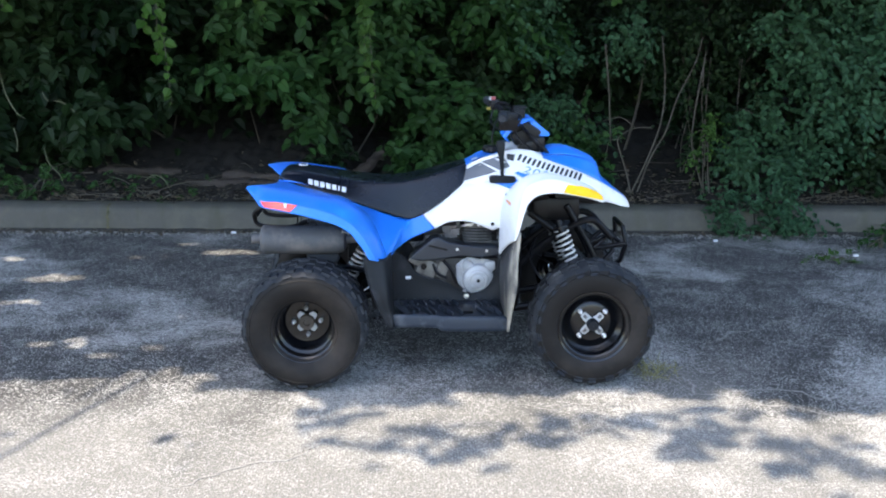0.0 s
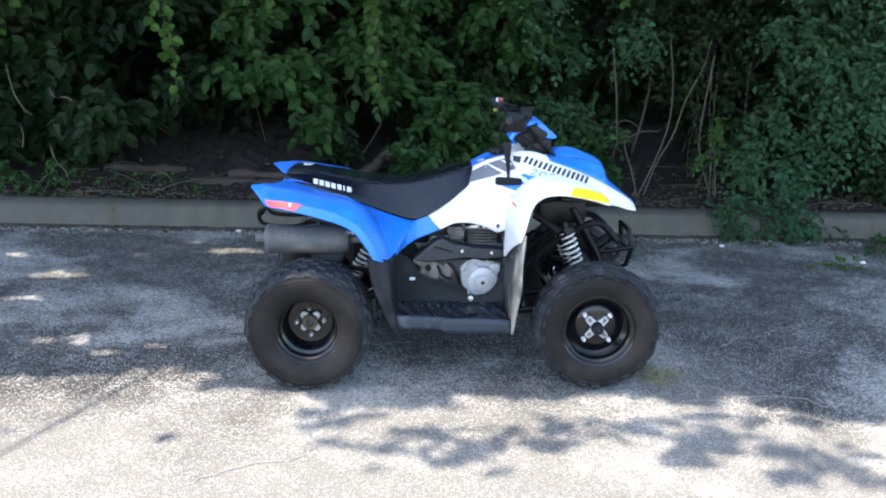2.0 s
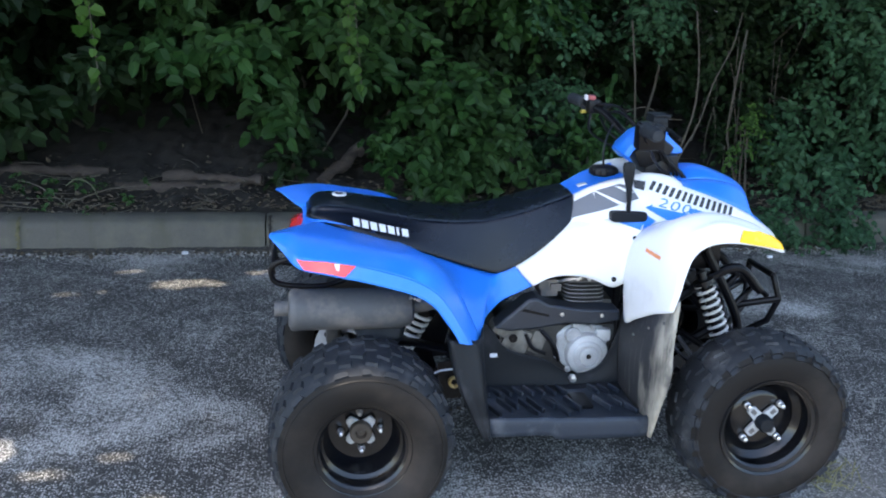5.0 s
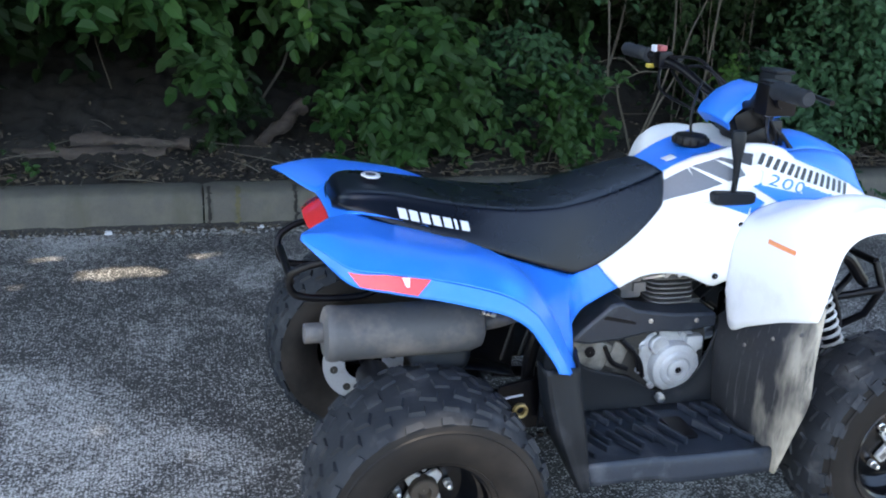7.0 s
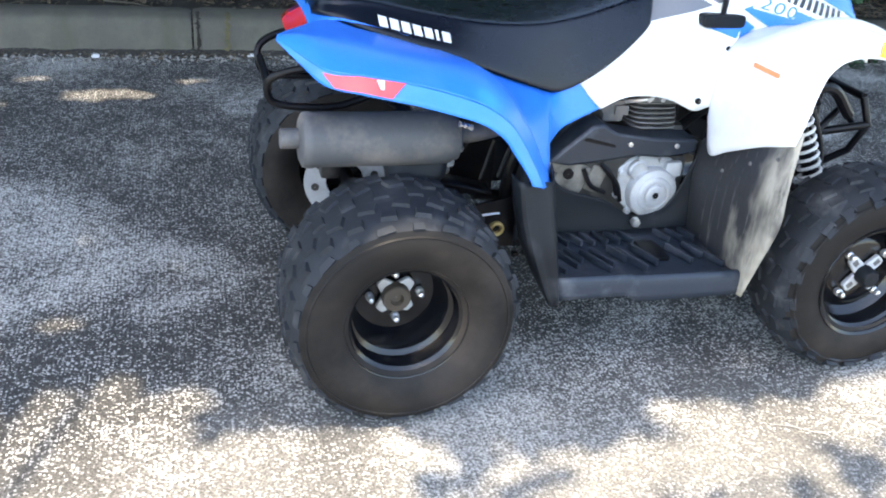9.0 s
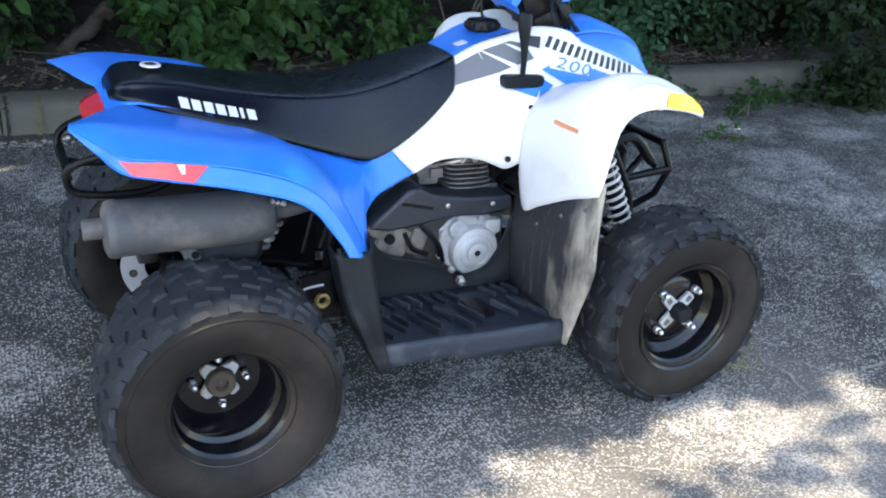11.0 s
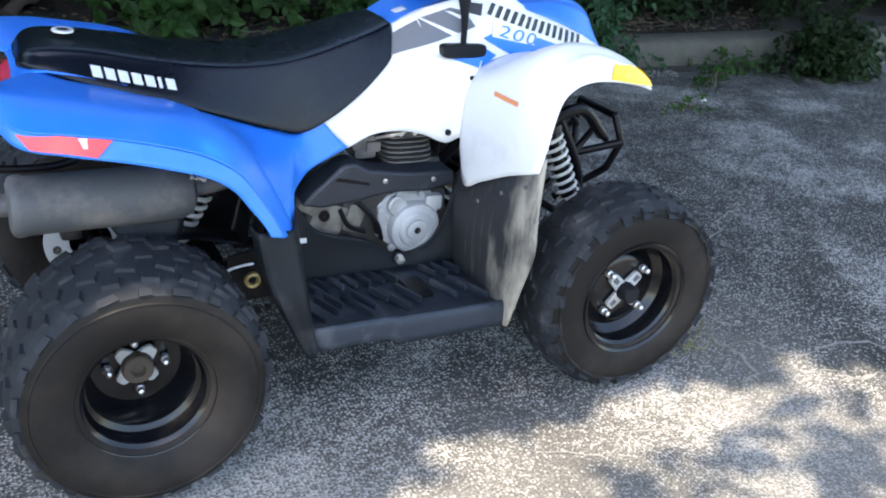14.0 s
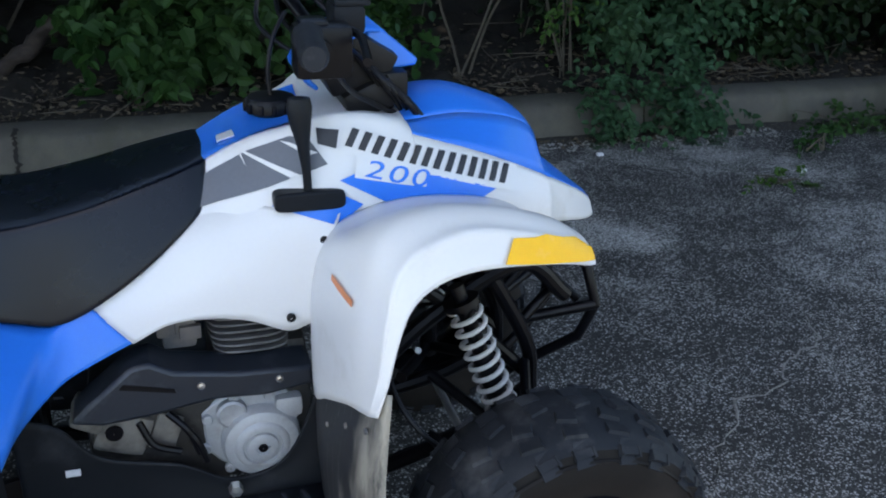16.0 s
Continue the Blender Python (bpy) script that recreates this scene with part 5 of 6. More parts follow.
for k in range(56):
    s = k / 56
    if s < 0.36:
        x, z = s / 0.36 * 0.40, 0.247 + 0.112 - s / 0.36 * 0.075
    elif s < 0.5:
        a = math.pi / 2 - (s - 0.36) / 0.14 * math.pi
        x, z = 0.40 + 0.037 * math.cos(a), 0.247 + 0.037 * math.sin(a)
    elif s < 0.80:
        x, z = 0.40 - (s - 0.5) / 0.30 * 0.40, 0.247 - 0.037 - (s - 0.5) / 0.30 * 0.075
    else:
        a = -math.pi / 2 - (s - 0.80) / 0.20 * math.pi
        x, z = 0.112 * math.cos(a), 0.247 + 0.112 * math.sin(a)
    chain.box((x, -0.1525, z), (0.014, 0.016, 0.010), 0.002)
tagged(part("drive_chain", chain, BLACK, bike, "black drive chain"), kind="stuff")
part("chain_guard", Geo().loft([[(0.02, -0.12, 0.385), (0.02, -0.17, 0.385)], [(0.14, -0.12, 0.405), (0.14, -0.17, 0.400)], [(0.27, -0.12, 0.375), (0.27, -0.17, 0.37)]], 5, 2), BLACK, bike, thick=0.004)
part("pivot_ring", Geo().lathe([(0.0, 0.018), (-0.010, 0.018), (-0.012, 0.015), (-0.010, 0.0105), (0.0, 0.010)], (0.285, -0.180, 0.287), 28), BRASS, bike, "dull brass pivot ring")
part("pivot_plate", Geo().slab([(0.235, 0.34), (0.335, 0.36), (0.345, 0.23), (0.25, 0.225)], (-0.155, -0.165)), BLACK, bike)
part("loose_wire", Geo().tube([(0.215, -0.20, 0.318), (0.235, -0.205, 0.332), (0.265, -0.20, 0.334), (0.285, -0.19, 0.330)], 0.003, 6), PALE, bike, "thin pale wire")


def shock(top, low, r, turns, wire, parent=bike):
    """A coil spring round a damper."""
    t, l = Vector(top), Vector(low)
    way = (l - t).normalized()
    a = way.orthogonal().normalized()
    b = way.cross(a)
    damper = part("shock_absorber", Geo().tube([t - way * 0.03, t, t.lerp(l, 0.55)], [0.014, 0.014, 0.014], 12, 1).tube([t.lerp(l, 0.4), l + way * 0.02], 0.019, 12, 1).tube([t - way * 0.004, t + way * 0.008], r + wire, 20, 1).tube([l - way * 0.008, l + way * 0.004], r + wire, 20, 1), BLACK, parent, "black damper with a pale coil spring")
    pts = []
    for k in range(turns * 14 + 1):
        s, ang = k / (turns * 14), 2 * math.pi * k / 14
        pts.append(t.lerp(l, 0.03 + 0.94 * s) + r * (math.cos(ang) * a + math.sin(ang) * b))
    part("coil_spring", Geo().tube(pts, wire, 8, 1), SPRING, damper, "off-white coil spring")


for s in SIDES:
    shock((1.024, -0.178 * -s, 0.585), (1.108, -0.225 * -s, 0.350), 0.027, 11, 0.0043)
shock((0.215, -0.03, 0.462), (0.128, -0.02, 0.300), 0.028, 8, 0.0055)

# front suspension, tie rods, axles and bumper
for s in SIDES:
    for pts, r in [([(1.00, 0.10, 0.27), (1.07, 0.22, 0.235), (1.12, 0.31, 0.21)], 0.012), ([(1.22, 0.10, 0.28), (1.16, 0.22, 0.24), (1.12, 0.31, 0.21)], 0.012), ([(1.00, 0.10, 0.40), (1.08, 0.22, 0.36), (1.12, 0.30, 0.32)], 0.010), ([(1.18, 0.10, 0.40), (1.14, 0.22, 0.36), (1.12, 0.30, 0.32)], 0.010)]:
        part("control_arm", Geo().tube([(x, y * s, z) for x, y, z in pts], r, 10), BLACK, bike, "black tubular control arm")
    part("tie_rod", Geo().tube([(1.02, 0.05 * s, 0.36), (1.06, 0.30 * s, 0.27)], 0.007, 8, 1), STEEL, bike)
    part("steering_knuckle", Geo().tube([(1.12, 0.31 * s, 0.19), (1.12, 0.31 * s, 0.34)], 0.020, 12, 1).tube([(1.12, 0.30 * s, 0.257), (1.12, 0.40 * s, 0.257)], 0.024, 12, 1), BLACK, bike)
    part("brake_hose", Geo().tube([(0.93, 0.10 * s, 0.52), (0.90, 0.20 * s, 0.46), (0.95, 0.26 * s, 0.38), (1.07, 0.29 * s, 0.30)], 0.005, 8), BLACK, bike)
loop = [(1.18, 0.030, 0.320), (1.24, 0.045, 0.358), (1.308, 0.080, 0.413), (1.322, 0.110, 0.495), (1.310, 0.083, 0.562)]
bumper = part("front_bumper", Geo().tube([(1.310, 0.108, 0.562), (1.310, -0.058, 0.562)], 0.0105, 12, 1), BLACK, bike, "black tubular front bumper")
bars = []
for s in SIDES:
    bars += [([(x, y * s + 0.025, z) for x, y, z in loop], 0.0105), ([(1.18, 0.050 * s, 0.462), (1.321, 0.110 * s + 0.025, 0.495)], 0.011), ([(1.19, 0.060 * s, 0.47), (1.262, 0.060 * s + 0.02, 0.530), (1.300, 0.075 * s + 0.025, 0.492)], 0.010)]
for pts, r in bars:
    part("bumper_tube", Geo().tube(pts, r, 12, 1), BLACK, bumper)
rack = Geo()
for s in SIDES:
    rack.tube([(-0.04, 0.14 * s, 0.668), (-0.16, 0.15 * s, 0.664), (-0.228, 0.135 * s, 0.640), (-0.240, 0.115 * s, 0.605), (-0.215, 0.110 * s, 0.572), (-0.10, 0.115 * s, 0.566), (-0.02, 0.115 * s, 0.590)], 0.0085, 12, 5)
rack.tube([(-0.236, 0.118, 0.610), (-0.236, -0.118, 0.610)], 0.0085, 12, 1)
part("grab_rail", rack, BLACK, bike, "black tubular rear grab rail")

# ---- vegetation ----
def unit(v):
    return v / (np.linalg.norm(v, axis=-1, keepdims=True) + 1e-9)


def leaf_mesh(base, tip_way, normal, length, width):
    """Folded leaves: arrays of base points, directions, normals and sizes, as vertices and quads."""
    t = unit(tip_way)
    s = unit(np.cross(normal, t))
    n = np.cross(t, s)
    L, W = length[:, None], width[:, None]
    v = np.stack([base,
                  base + t * L * 0.24 + s * W * 0.46 + n * W * 0.16, base + t * L * 0.66 + s * W * 0.42 + n * W * 0.10 - n * L * 0.03,
                  base + t * L - n * L * 0.10,
                  base + t * L * 0.66 - s * W * 0.42 + n * W * 0.10 - n * L * 0.03, base + t * L * 0.24 - s * W * 0.46 + n * W * 0.16], 1).reshape(-1, 3)
    k = np.arange(len(base))[:, None] * 6
    f = np.concatenate([k + np.array([[0, 1, 2, 3]]), k + np.array([[0, 3, 4, 5]])])
    return v, f


def sprays(rng, origin, way, per, reach, leaf, droop=0.5, broad=0.68):
    """Leaves in two ranks along short curved twigs."""
    n = len(origin)
    way = unit(way)
    side = unit(np.cross(way, rng.normal(0, 0.35, (n, 3)) + (0, 0, 1)))
    bases, ways, norms = [], [], []
    for k in range(per):
        s = (k + 0.6) / per
        p = origin + way * (reach[:, None] * s) + np.array((0, 0, -1)) * (droop * reach[:, None] * s * s)
        sgn = 1 if k % 2 else -1
        w = unit(way * 0.5 + side * sgn * 0.8 + rng.normal(0, 0.30, (n, 3)) + (0, 0, -0.25 - 0.5 * droop))
        bases.append(p)
        ways.append(w)
        norms.append(unit(rng.normal(0, 0.42, (n, 3)) + np.array((0.0, -0.62, 0.72))))
    b, w, m = np.concatenate(bases), np.concatenate(ways), np.concatenate(norms)
    size = leaf * rng.uniform(0.6, 1.15, len(b))
    return leaf_mesh(b, w, m, size, size * broad * rng.uniform(0.85, 1.15, len(b)))


def low_edge(x):
    return float(np.interp(x, [-4, -2.4, -1.7, -1.2, -0.2, 0.25, 0.5, 0.95, 1.15, 2.0, 2.35, 2.6, 3.2, 3.8, 5, 9], [0.45, 0.42, 0.60, 1.0, 1.05, 0.85, 0.34, 0.30, 0.75, 1.05, 0.95, 0.30, 0.20, 0.26, 0.24, 0.3]))


def front_edge(x):
    return 2.72 + 0.16 * noise.noise(Vector((x * 1.3, 2, 7))) + float(np.interp(x, [-3, -1, 0, 0.7, 1.5, 2.6, 3.6, 9], [-0.05, 0.22, 0.25, 0.02, 0.22, -0.08, -0.12, 0.0]))


def shrub(name, x0, x1, count, leaf, material, label, seed, boughs=(), top=2.5):
    """A shrub of the hedge: crooked stems, an inner mass darkened in its leaf colour for shade, and leafy boughs
    reaching out of it.
    """
    rng = np.random.default_rng(seed)
    root = thing(name, label, "shrub", "hedge shrubs")
    for k in range(3):
        x, y = x0 + (x1 - x0) * (k + rng.uniform(0.1, 0.9)) / 3, rng.uniform(3.3, 3.8)
        z = bank_height(x, y) - 0.04
        lean = rng.normal(0, 0.25, 2)
        pts = [(x, y, z)]
        for j in range(1, 6):
            pts.append((x + lean[0] * j * 0.35 + rng.normal(0, 0.09), y + lean[1] * j * 0.2 + rng.normal(0, 0.08), z + j * 0.42))
        r = rng.uniform(0.005, 0.011)
        part("stem", Geo().tube(pts, [r, r * 0.85, r * 0.7, r * 0.5, r * 0.35, r * 0.2], 7, 3), BARK, root)
        for j in (2, 3, 4):
            tip = np.array(pts[j]) + (rng.uniform(-0.5, 0.5), rng.uniform(-0.5, 0.1), rng.uniform(0.1, 0.4))
            part("branch", Geo().tube([pts[j], (np.array(pts[j]) + tip) / 2 + (0, 0, 0.06), tip], [r * 0.5, r * 0.35, r * 0.15], 6, 3), BARK, root)
    x = rng.uniform(x0 - 0.15, x1 + 0.15, count)
    low, front = np.array([low_edge(a) for a in x]), np.array([front_edge(a) for a in x])
    z = low + rng.uniform(0, 1, count) ** 1.1 * (top - low)
    lump = np.array([noise.noise(Vector((a * 2.1, b * 2.4, seed))) for a, b in zip(x, z)])
    o = np.stack([x, front + 0.38 + rng.uniform(0, 0.8, count) - 0.35 * lump, z], 1)
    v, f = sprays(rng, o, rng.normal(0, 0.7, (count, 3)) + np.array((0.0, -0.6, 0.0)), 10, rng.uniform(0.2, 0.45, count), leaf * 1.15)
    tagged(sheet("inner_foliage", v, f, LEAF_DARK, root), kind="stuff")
    full = list(boughs)
    for _ in range(int((x1 - x0) * 9)):
        bx, bz = rng.uniform(x0, x1), rng.uniform(1.25, 2.4)
        if 1.5 < bx < 2.75 and bz < 1.8:
            continue
        full.append((bx, bz, rng.uniform(0.14, 0.32), rng.uniform(0.08, 0.17)))
    origins, ways = [], []
    for bx, bz, wide, high in full:
        n = int(46 * (wide * high / 0.05) ** 0.8 * (0.075 / leaf) ** 1.2) + 9
        way = unit(rng.normal(0, 1, (n, 3)) + (0, -0.55, 0.25))
        centre = np.array((bx, front_edge(bx) + 0.12 + rng.normal(0, 0.10), bz))
        reach = rng.uniform(0.35, 1.0, (n, 1)) ** 0.6
        bump = np.array([1 + 0.5 * noise.noise(Vector(w) * 1.9 + Vector((bx * 7, bz * 7, seed))) for w in way])[:, None]
        origins.append(centre + way * reach * bump * np.array((wide * 0.85, 0.24, high * 0.85)))
        ways.append(way * (1, 1, 0.5) + (0, -0.35, -0.05) + rng.normal(0, 0.25, (n, 3)))
        part("bough", Geo().tube([centre + (rng.normal(0, 0.15), 0.75, -0.25), centre + (0, 0.3, 0.02), centre + (0, -0.1, 0)], [0.010, 0.007, 0.003], 6, 4), BARK, root)
    o, w = np.concatenate(origins), np.concatenate(ways)
    v, f = sprays(rng, o, w, 7, rng.uniform(0.10, 0.24, len(o)), leaf * 1.15, 0.5, 0.66)
    tagged(sheet("foliage", v, f, material, root), kind="stuff")
    return root


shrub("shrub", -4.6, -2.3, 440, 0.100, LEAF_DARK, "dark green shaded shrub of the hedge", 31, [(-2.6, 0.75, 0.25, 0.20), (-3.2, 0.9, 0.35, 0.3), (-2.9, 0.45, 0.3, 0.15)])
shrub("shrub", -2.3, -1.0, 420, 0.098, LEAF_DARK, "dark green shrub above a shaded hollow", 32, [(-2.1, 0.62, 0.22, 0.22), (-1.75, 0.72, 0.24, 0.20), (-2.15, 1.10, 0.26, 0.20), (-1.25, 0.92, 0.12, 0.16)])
shrub("shrub", -1.0, 0.30, 380, 0.092, LEAF_MID, "dark shrub overhanging a bare hollow", 33, [(-0.82, 1.06, 0.18, 0.15), (-0.47, 1.00, 0.22, 0.20), (-0.28, 0.66, 0.10, 0.14), (0.02, 1.18, 0.20, 0.14), (0.22, 1.02, 0.14, 0.18)])
shrub("shrub", 0.30, 1.15, 400, 0.074, LEAF_MID, "mid green bushy shrub reaching low to the kerb", 34, [(0.50, 0.52, 0.24, 0.16), (0.70, 0.84, 0.22, 0.16), (1.15, 1.29, 0.34, 0.13), (0.40, 1.15, 0.16, 0.14), (0.98, 0.62, 0.16, 0.18)])
shrub("shrub", 1.15, 2.4, 520, 0.046, LEAF_BLUE, "green shrub above bare arching stems", 35, [(1.42, 0.78, 0.18, 0.12), (1.68, 0.62, 0.15, 0.10), (2.0, 1.28, 0.13, 0.18), (1.45, 1.20, 0.20, 0.10), (1.40, 0.42, 0.12, 0.14)])
shrub("shrub", 2.4, 3.7, 620, 0.047, LEAF_BLUE, "dense bluish-green shrub spilling over the kerb", 36, [(3.28, 1.12, 0.38, 0.24), (3.45, 0.84, 0.34, 0.18), (2.97, 0.40, 0.22, 0.18), (3.5, 1.45, 0.36, 0.14), (3.35, 0.55, 0.30, 0.16), (2.85, 0.75, 0.12, 0.16), (2.72, 0.50, 0.10, 0.16)])
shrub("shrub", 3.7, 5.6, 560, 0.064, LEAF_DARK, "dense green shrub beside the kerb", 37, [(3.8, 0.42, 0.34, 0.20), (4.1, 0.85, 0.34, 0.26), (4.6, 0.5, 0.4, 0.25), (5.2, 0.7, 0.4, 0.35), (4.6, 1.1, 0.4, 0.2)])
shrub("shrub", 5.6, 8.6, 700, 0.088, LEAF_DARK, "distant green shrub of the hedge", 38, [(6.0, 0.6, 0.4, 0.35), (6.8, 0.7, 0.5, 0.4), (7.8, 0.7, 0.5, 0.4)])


def backing(seed, x0, x1, count, y0, y1, z1, leaf):
    rng = np.random.default_rng(seed)
    o = np.stack([rng.uniform(x0, x1, count), rng.uniform(y0, y1, count), rng.uniform(0.3, z1, count)], 1)
    return sprays(rng, o, rng.normal(0, 1, (count, 3)) + (0, -0.5, 0), 9, rng.uniform(0.3, 0.6, count), leaf)


# the thicket's deep shade is put into its dark leaf colour
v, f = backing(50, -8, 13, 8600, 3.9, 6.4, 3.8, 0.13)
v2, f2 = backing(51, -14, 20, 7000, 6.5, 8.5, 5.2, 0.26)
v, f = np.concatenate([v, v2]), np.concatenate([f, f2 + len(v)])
tagged(sheet("thicket", v, f, LEAF_DARK), "thicket behind the hedge, its leaf colour darkened for deep shade", "thicket", kind="stuff")

# the low bushy clumps at the kerb, weeds and the drape over the kerb
def clump(name, label, category, centre, spread, count, leaf, material, seed, per=9, reach=(0.08, 0.22), group=""):
    rng = np.random.default_rng(seed)
    root = thing(name, label, category, group)
    o = np.array(centre) + rng.normal(0, 1, (count, 3)) * np.array(spread)
    o[:, 2] = np.maximum(o[:, 2], 0.012 if centre[1] < KERB_Y else 0.17)
    blocked = (o[:, 1] > KERB_Y - 0.03) & (o[:, 1] < KERB_BACK + 0.02) & (o[:, 2] < KERB_TOP + 0.02)
    o[blocked, 1] = KERB_Y - 0.05
    way = rng.normal(0, 0.7, (count, 3)) + (0, -0.45, 0.25)
    v, f = sprays(rng, o, way, per, rng.uniform(*reach, count), leaf)
    v[:, 2] = np.maximum(v[:, 2], 0.006)
    tagged(sheet("foliage", v, f, material, root), kind="stuff")
    for k in range(4):
        p = o[rng.integers(count)]
        part("stalk", Geo().tube([(centre[0] + rng.normal(0, 0.04), max(centre[1], KERB_BACK + 0.03) if centre[2] > 0.14 else centre[1], 0.16 if centre[2] > 0.14 else 0.0), (np.array(centre) + p) / 2, p], [0.005, 0.004, 0.002], 5, 4), BARK, root)
    return root


clump("bush", "leafy mid green bush on the soil bank", "bush", (0.72, 2.76, 0.42), (0.17, 0.09, 0.14), 150, 0.082, LEAF_MID, 61)
clump("bush", "young leafy sapling with pale leaves", "bush", (1.58, 2.70, 0.42), (0.12, 0.08, 0.17), 90, 0.060, LEAF_MID, 62)
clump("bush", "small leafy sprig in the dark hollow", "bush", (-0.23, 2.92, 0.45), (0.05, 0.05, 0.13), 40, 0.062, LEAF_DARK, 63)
clump("weed", "leafy shoots hanging over the kerb face", "weed", (2.55, 2.24, 0.16), (0.08, 0.05, 0.10), 60, 0.040, LEAF_BLUE, 64, group="kerb weeds")
clump("weed", "leafy shoots hanging over the kerb face", "weed", (2.92, 2.23, 0.15), (0.10, 0.05, 0.09), 90, 0.042, LEAF_BLUE, 65, group="kerb weeds")
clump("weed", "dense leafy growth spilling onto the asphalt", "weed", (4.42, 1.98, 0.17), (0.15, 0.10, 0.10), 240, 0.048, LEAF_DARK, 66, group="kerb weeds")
clump("weed", "low bright weed on the asphalt", "weed", (3.00, 1.53, 0.025), (0.10, 0.03, 0.015), 20, 0.024, LEAF_LIME, 67, 6, (0.04, 0.09), "kerb weeds")
clump("weed", "small bright weed at the kerb foot", "weed", (3.42, 1.86, 0.06), (0.045, 0.04, 0.05), 22, 0.030, LEAF_MID, 68, 7, (0.05, 0.12), "kerb weeds")
clump("weed", "small weed at the kerb foot", "weed", (3.75, 2.10, 0.05), (0.12, 0.05, 0.04), 40, 0.030, LEAF_MID, 69, 7, (0.05, 0.12), "kerb weeds")
clump("bush", "yellow-green leaves round a thin bare stem", "bush", (2.50, 2.66, 0.62), (0.035, 0.03, 0.11), 26, 0.034, LEAF_LIME, 72)
clump("weed", "straggly weeds along the soil edge", "weed", (-1.45, 2.55, 0.24), (0.30, 0.06, 0.05), 26, 0.040, LEAF_MID, 70, 6, (0.06, 0.16), "kerb weeds")
clump("weed", "low green shoots behind the kerb", "weed", (-2.25, 2.58, 0.28), (0.25, 0.06, 0.08), 40, 0.045, LEAF_MID, 71, 7, (0.08, 0.18), "kerb weeds")


def vine(x, y, z0, z1, strings, label, seed, leaf=0.085):
    """Hanging strings of broad pale leaves."""
    rng = np.random.default_rng(seed)
    root = thing("hanging_vine", label, "vine", "hanging vines")
    bases, ways, norms = [], [], []
    for k in range(strings):
        sx, sy = x + rng.normal(0, 0.06), y + rng.normal(0, 0.05)
        end = z0 + rng.uniform(0, 0.45) * (z1 - z0)
        zs = np.arange(end, z1, 0.05)
        line = [(sx + 0.03 * math.sin(3 * z + k), sy + 0.02 * math.cos(4 * z + k), z) for z in zs]
        part("vine_stem", Geo().tube(line, 0.0028, 5, 1), BARK, root)
        for p in line:
            for _ in range(1 if rng.uniform() < 0.75 else 2):
                bases.append(p)
                ways.append((rng.normal(0, 0.8), rng.normal(-0.5, 0.5), rng.normal(-0.75, 0.35)))
                norms.append((rng.normal(0, 0.4), rng.normal(-0.8, 0.3), 0.6))
    b, w, m = np.array(bases), np.array(ways), unit(np.array(norms))
    size = leaf * rng.uniform(0.5, 1.1, len(b))
    v, f = leaf_mesh(b, w, m, size, size * 0.92)
    tagged(sheet("foliage", v, f, LEAF_LIME, root), kind="stuff")


vine(-1.28, 2.50, 0.80, 2.5, 4, "pale green vine hanging in strings before the hedge", 80)
vine(-2.26, 2.38, 0.70, 2.5, 2, "pale green vine hanging in strings before the hedge", 81)
vine(0.04, 2.44, 0.70, 2.4, 3, "pale green vine hanging in strings before the hedge", 82, 0.085)
vine(-0.62, 2.62, 1.15, 2.4, 3, "pale green vine hanging in strings before the hedge", 83, 0.07)
vine(1.92, 2.62, 1.10, 2.4, 2, "pale green leafy shoot hanging before the hedge", 84, 0.06)

# bare arching stems below the shrubs, logs and litter on the bank
sapling = thing("bare_sapling", "thin bare grey-brown stems arching from the soil", "sapling")
for pts, r in [([(1.99, 2.68, 0.17), (1.95, 2.72, 0.35), (1.885, 2.72, 0.53), (1.89, 2.72, 0.60), (2.00, 2.72, 0.66), (2.12, 2.74, 0.66)], 0.0075), ([(1.99, 2.70, 0.19), (2.11, 2.72, 0.47), (2.185, 2.73, 0.72), (2.20, 2.76, 0.99), (2.17, 2.80, 1.3)], 0.0075),
               ([(2.04, 2.72, 0.20), (2.12, 2.72, 0.44), (2.22, 2.72, 0.64), (2.29, 2.73, 0.88), (2.40, 2.76, 1.10), (2.46, 2.8, 1.3)], 0.007), ([(2.52, 2.70, 0.20), (2.445, 2.72, 0.44), (2.41, 2.72, 0.60), (2.425, 2.72, 0.84), (2.48, 2.76, 1.2)], 0.0085),
               ([(1.83, 2.74, 0.55), (1.80, 2.74, 0.91), (1.76, 2.76, 1.24)], 0.006), ([(1.89, 2.72, 0.58), (1.82, 2.73, 0.56), (1.80, 2.74, 0.42)], 0.004), ([(2.00, 2.72, 0.66), (1.90, 2.76, 0.73), (1.78, 2.80, 0.70)], 0.0035)]:
    part("stem", Geo().tube(pts, [r * (1 - 0.10 * k) for k in range(len(pts))], 7, 6), BARK, sapling)
rng = np.random.default_rng(12)
for k in range(7):
    x, y = rng.uniform(2.45, 2.95), rng.uniform(2.85, 3.15)
    sway = rng.normal(0, 0.035, 4)
    part("stem", Geo().tube([(x + sway[0], y, 0.2), (x + sway[1], y, 0.5), (x + sway[2], y + 0.02, 0.8), (x + sway[3], y + 0.05, 1.15)], [0.005, 0.0045, 0.004, 0.003], 5, 5), BARK, sapling)

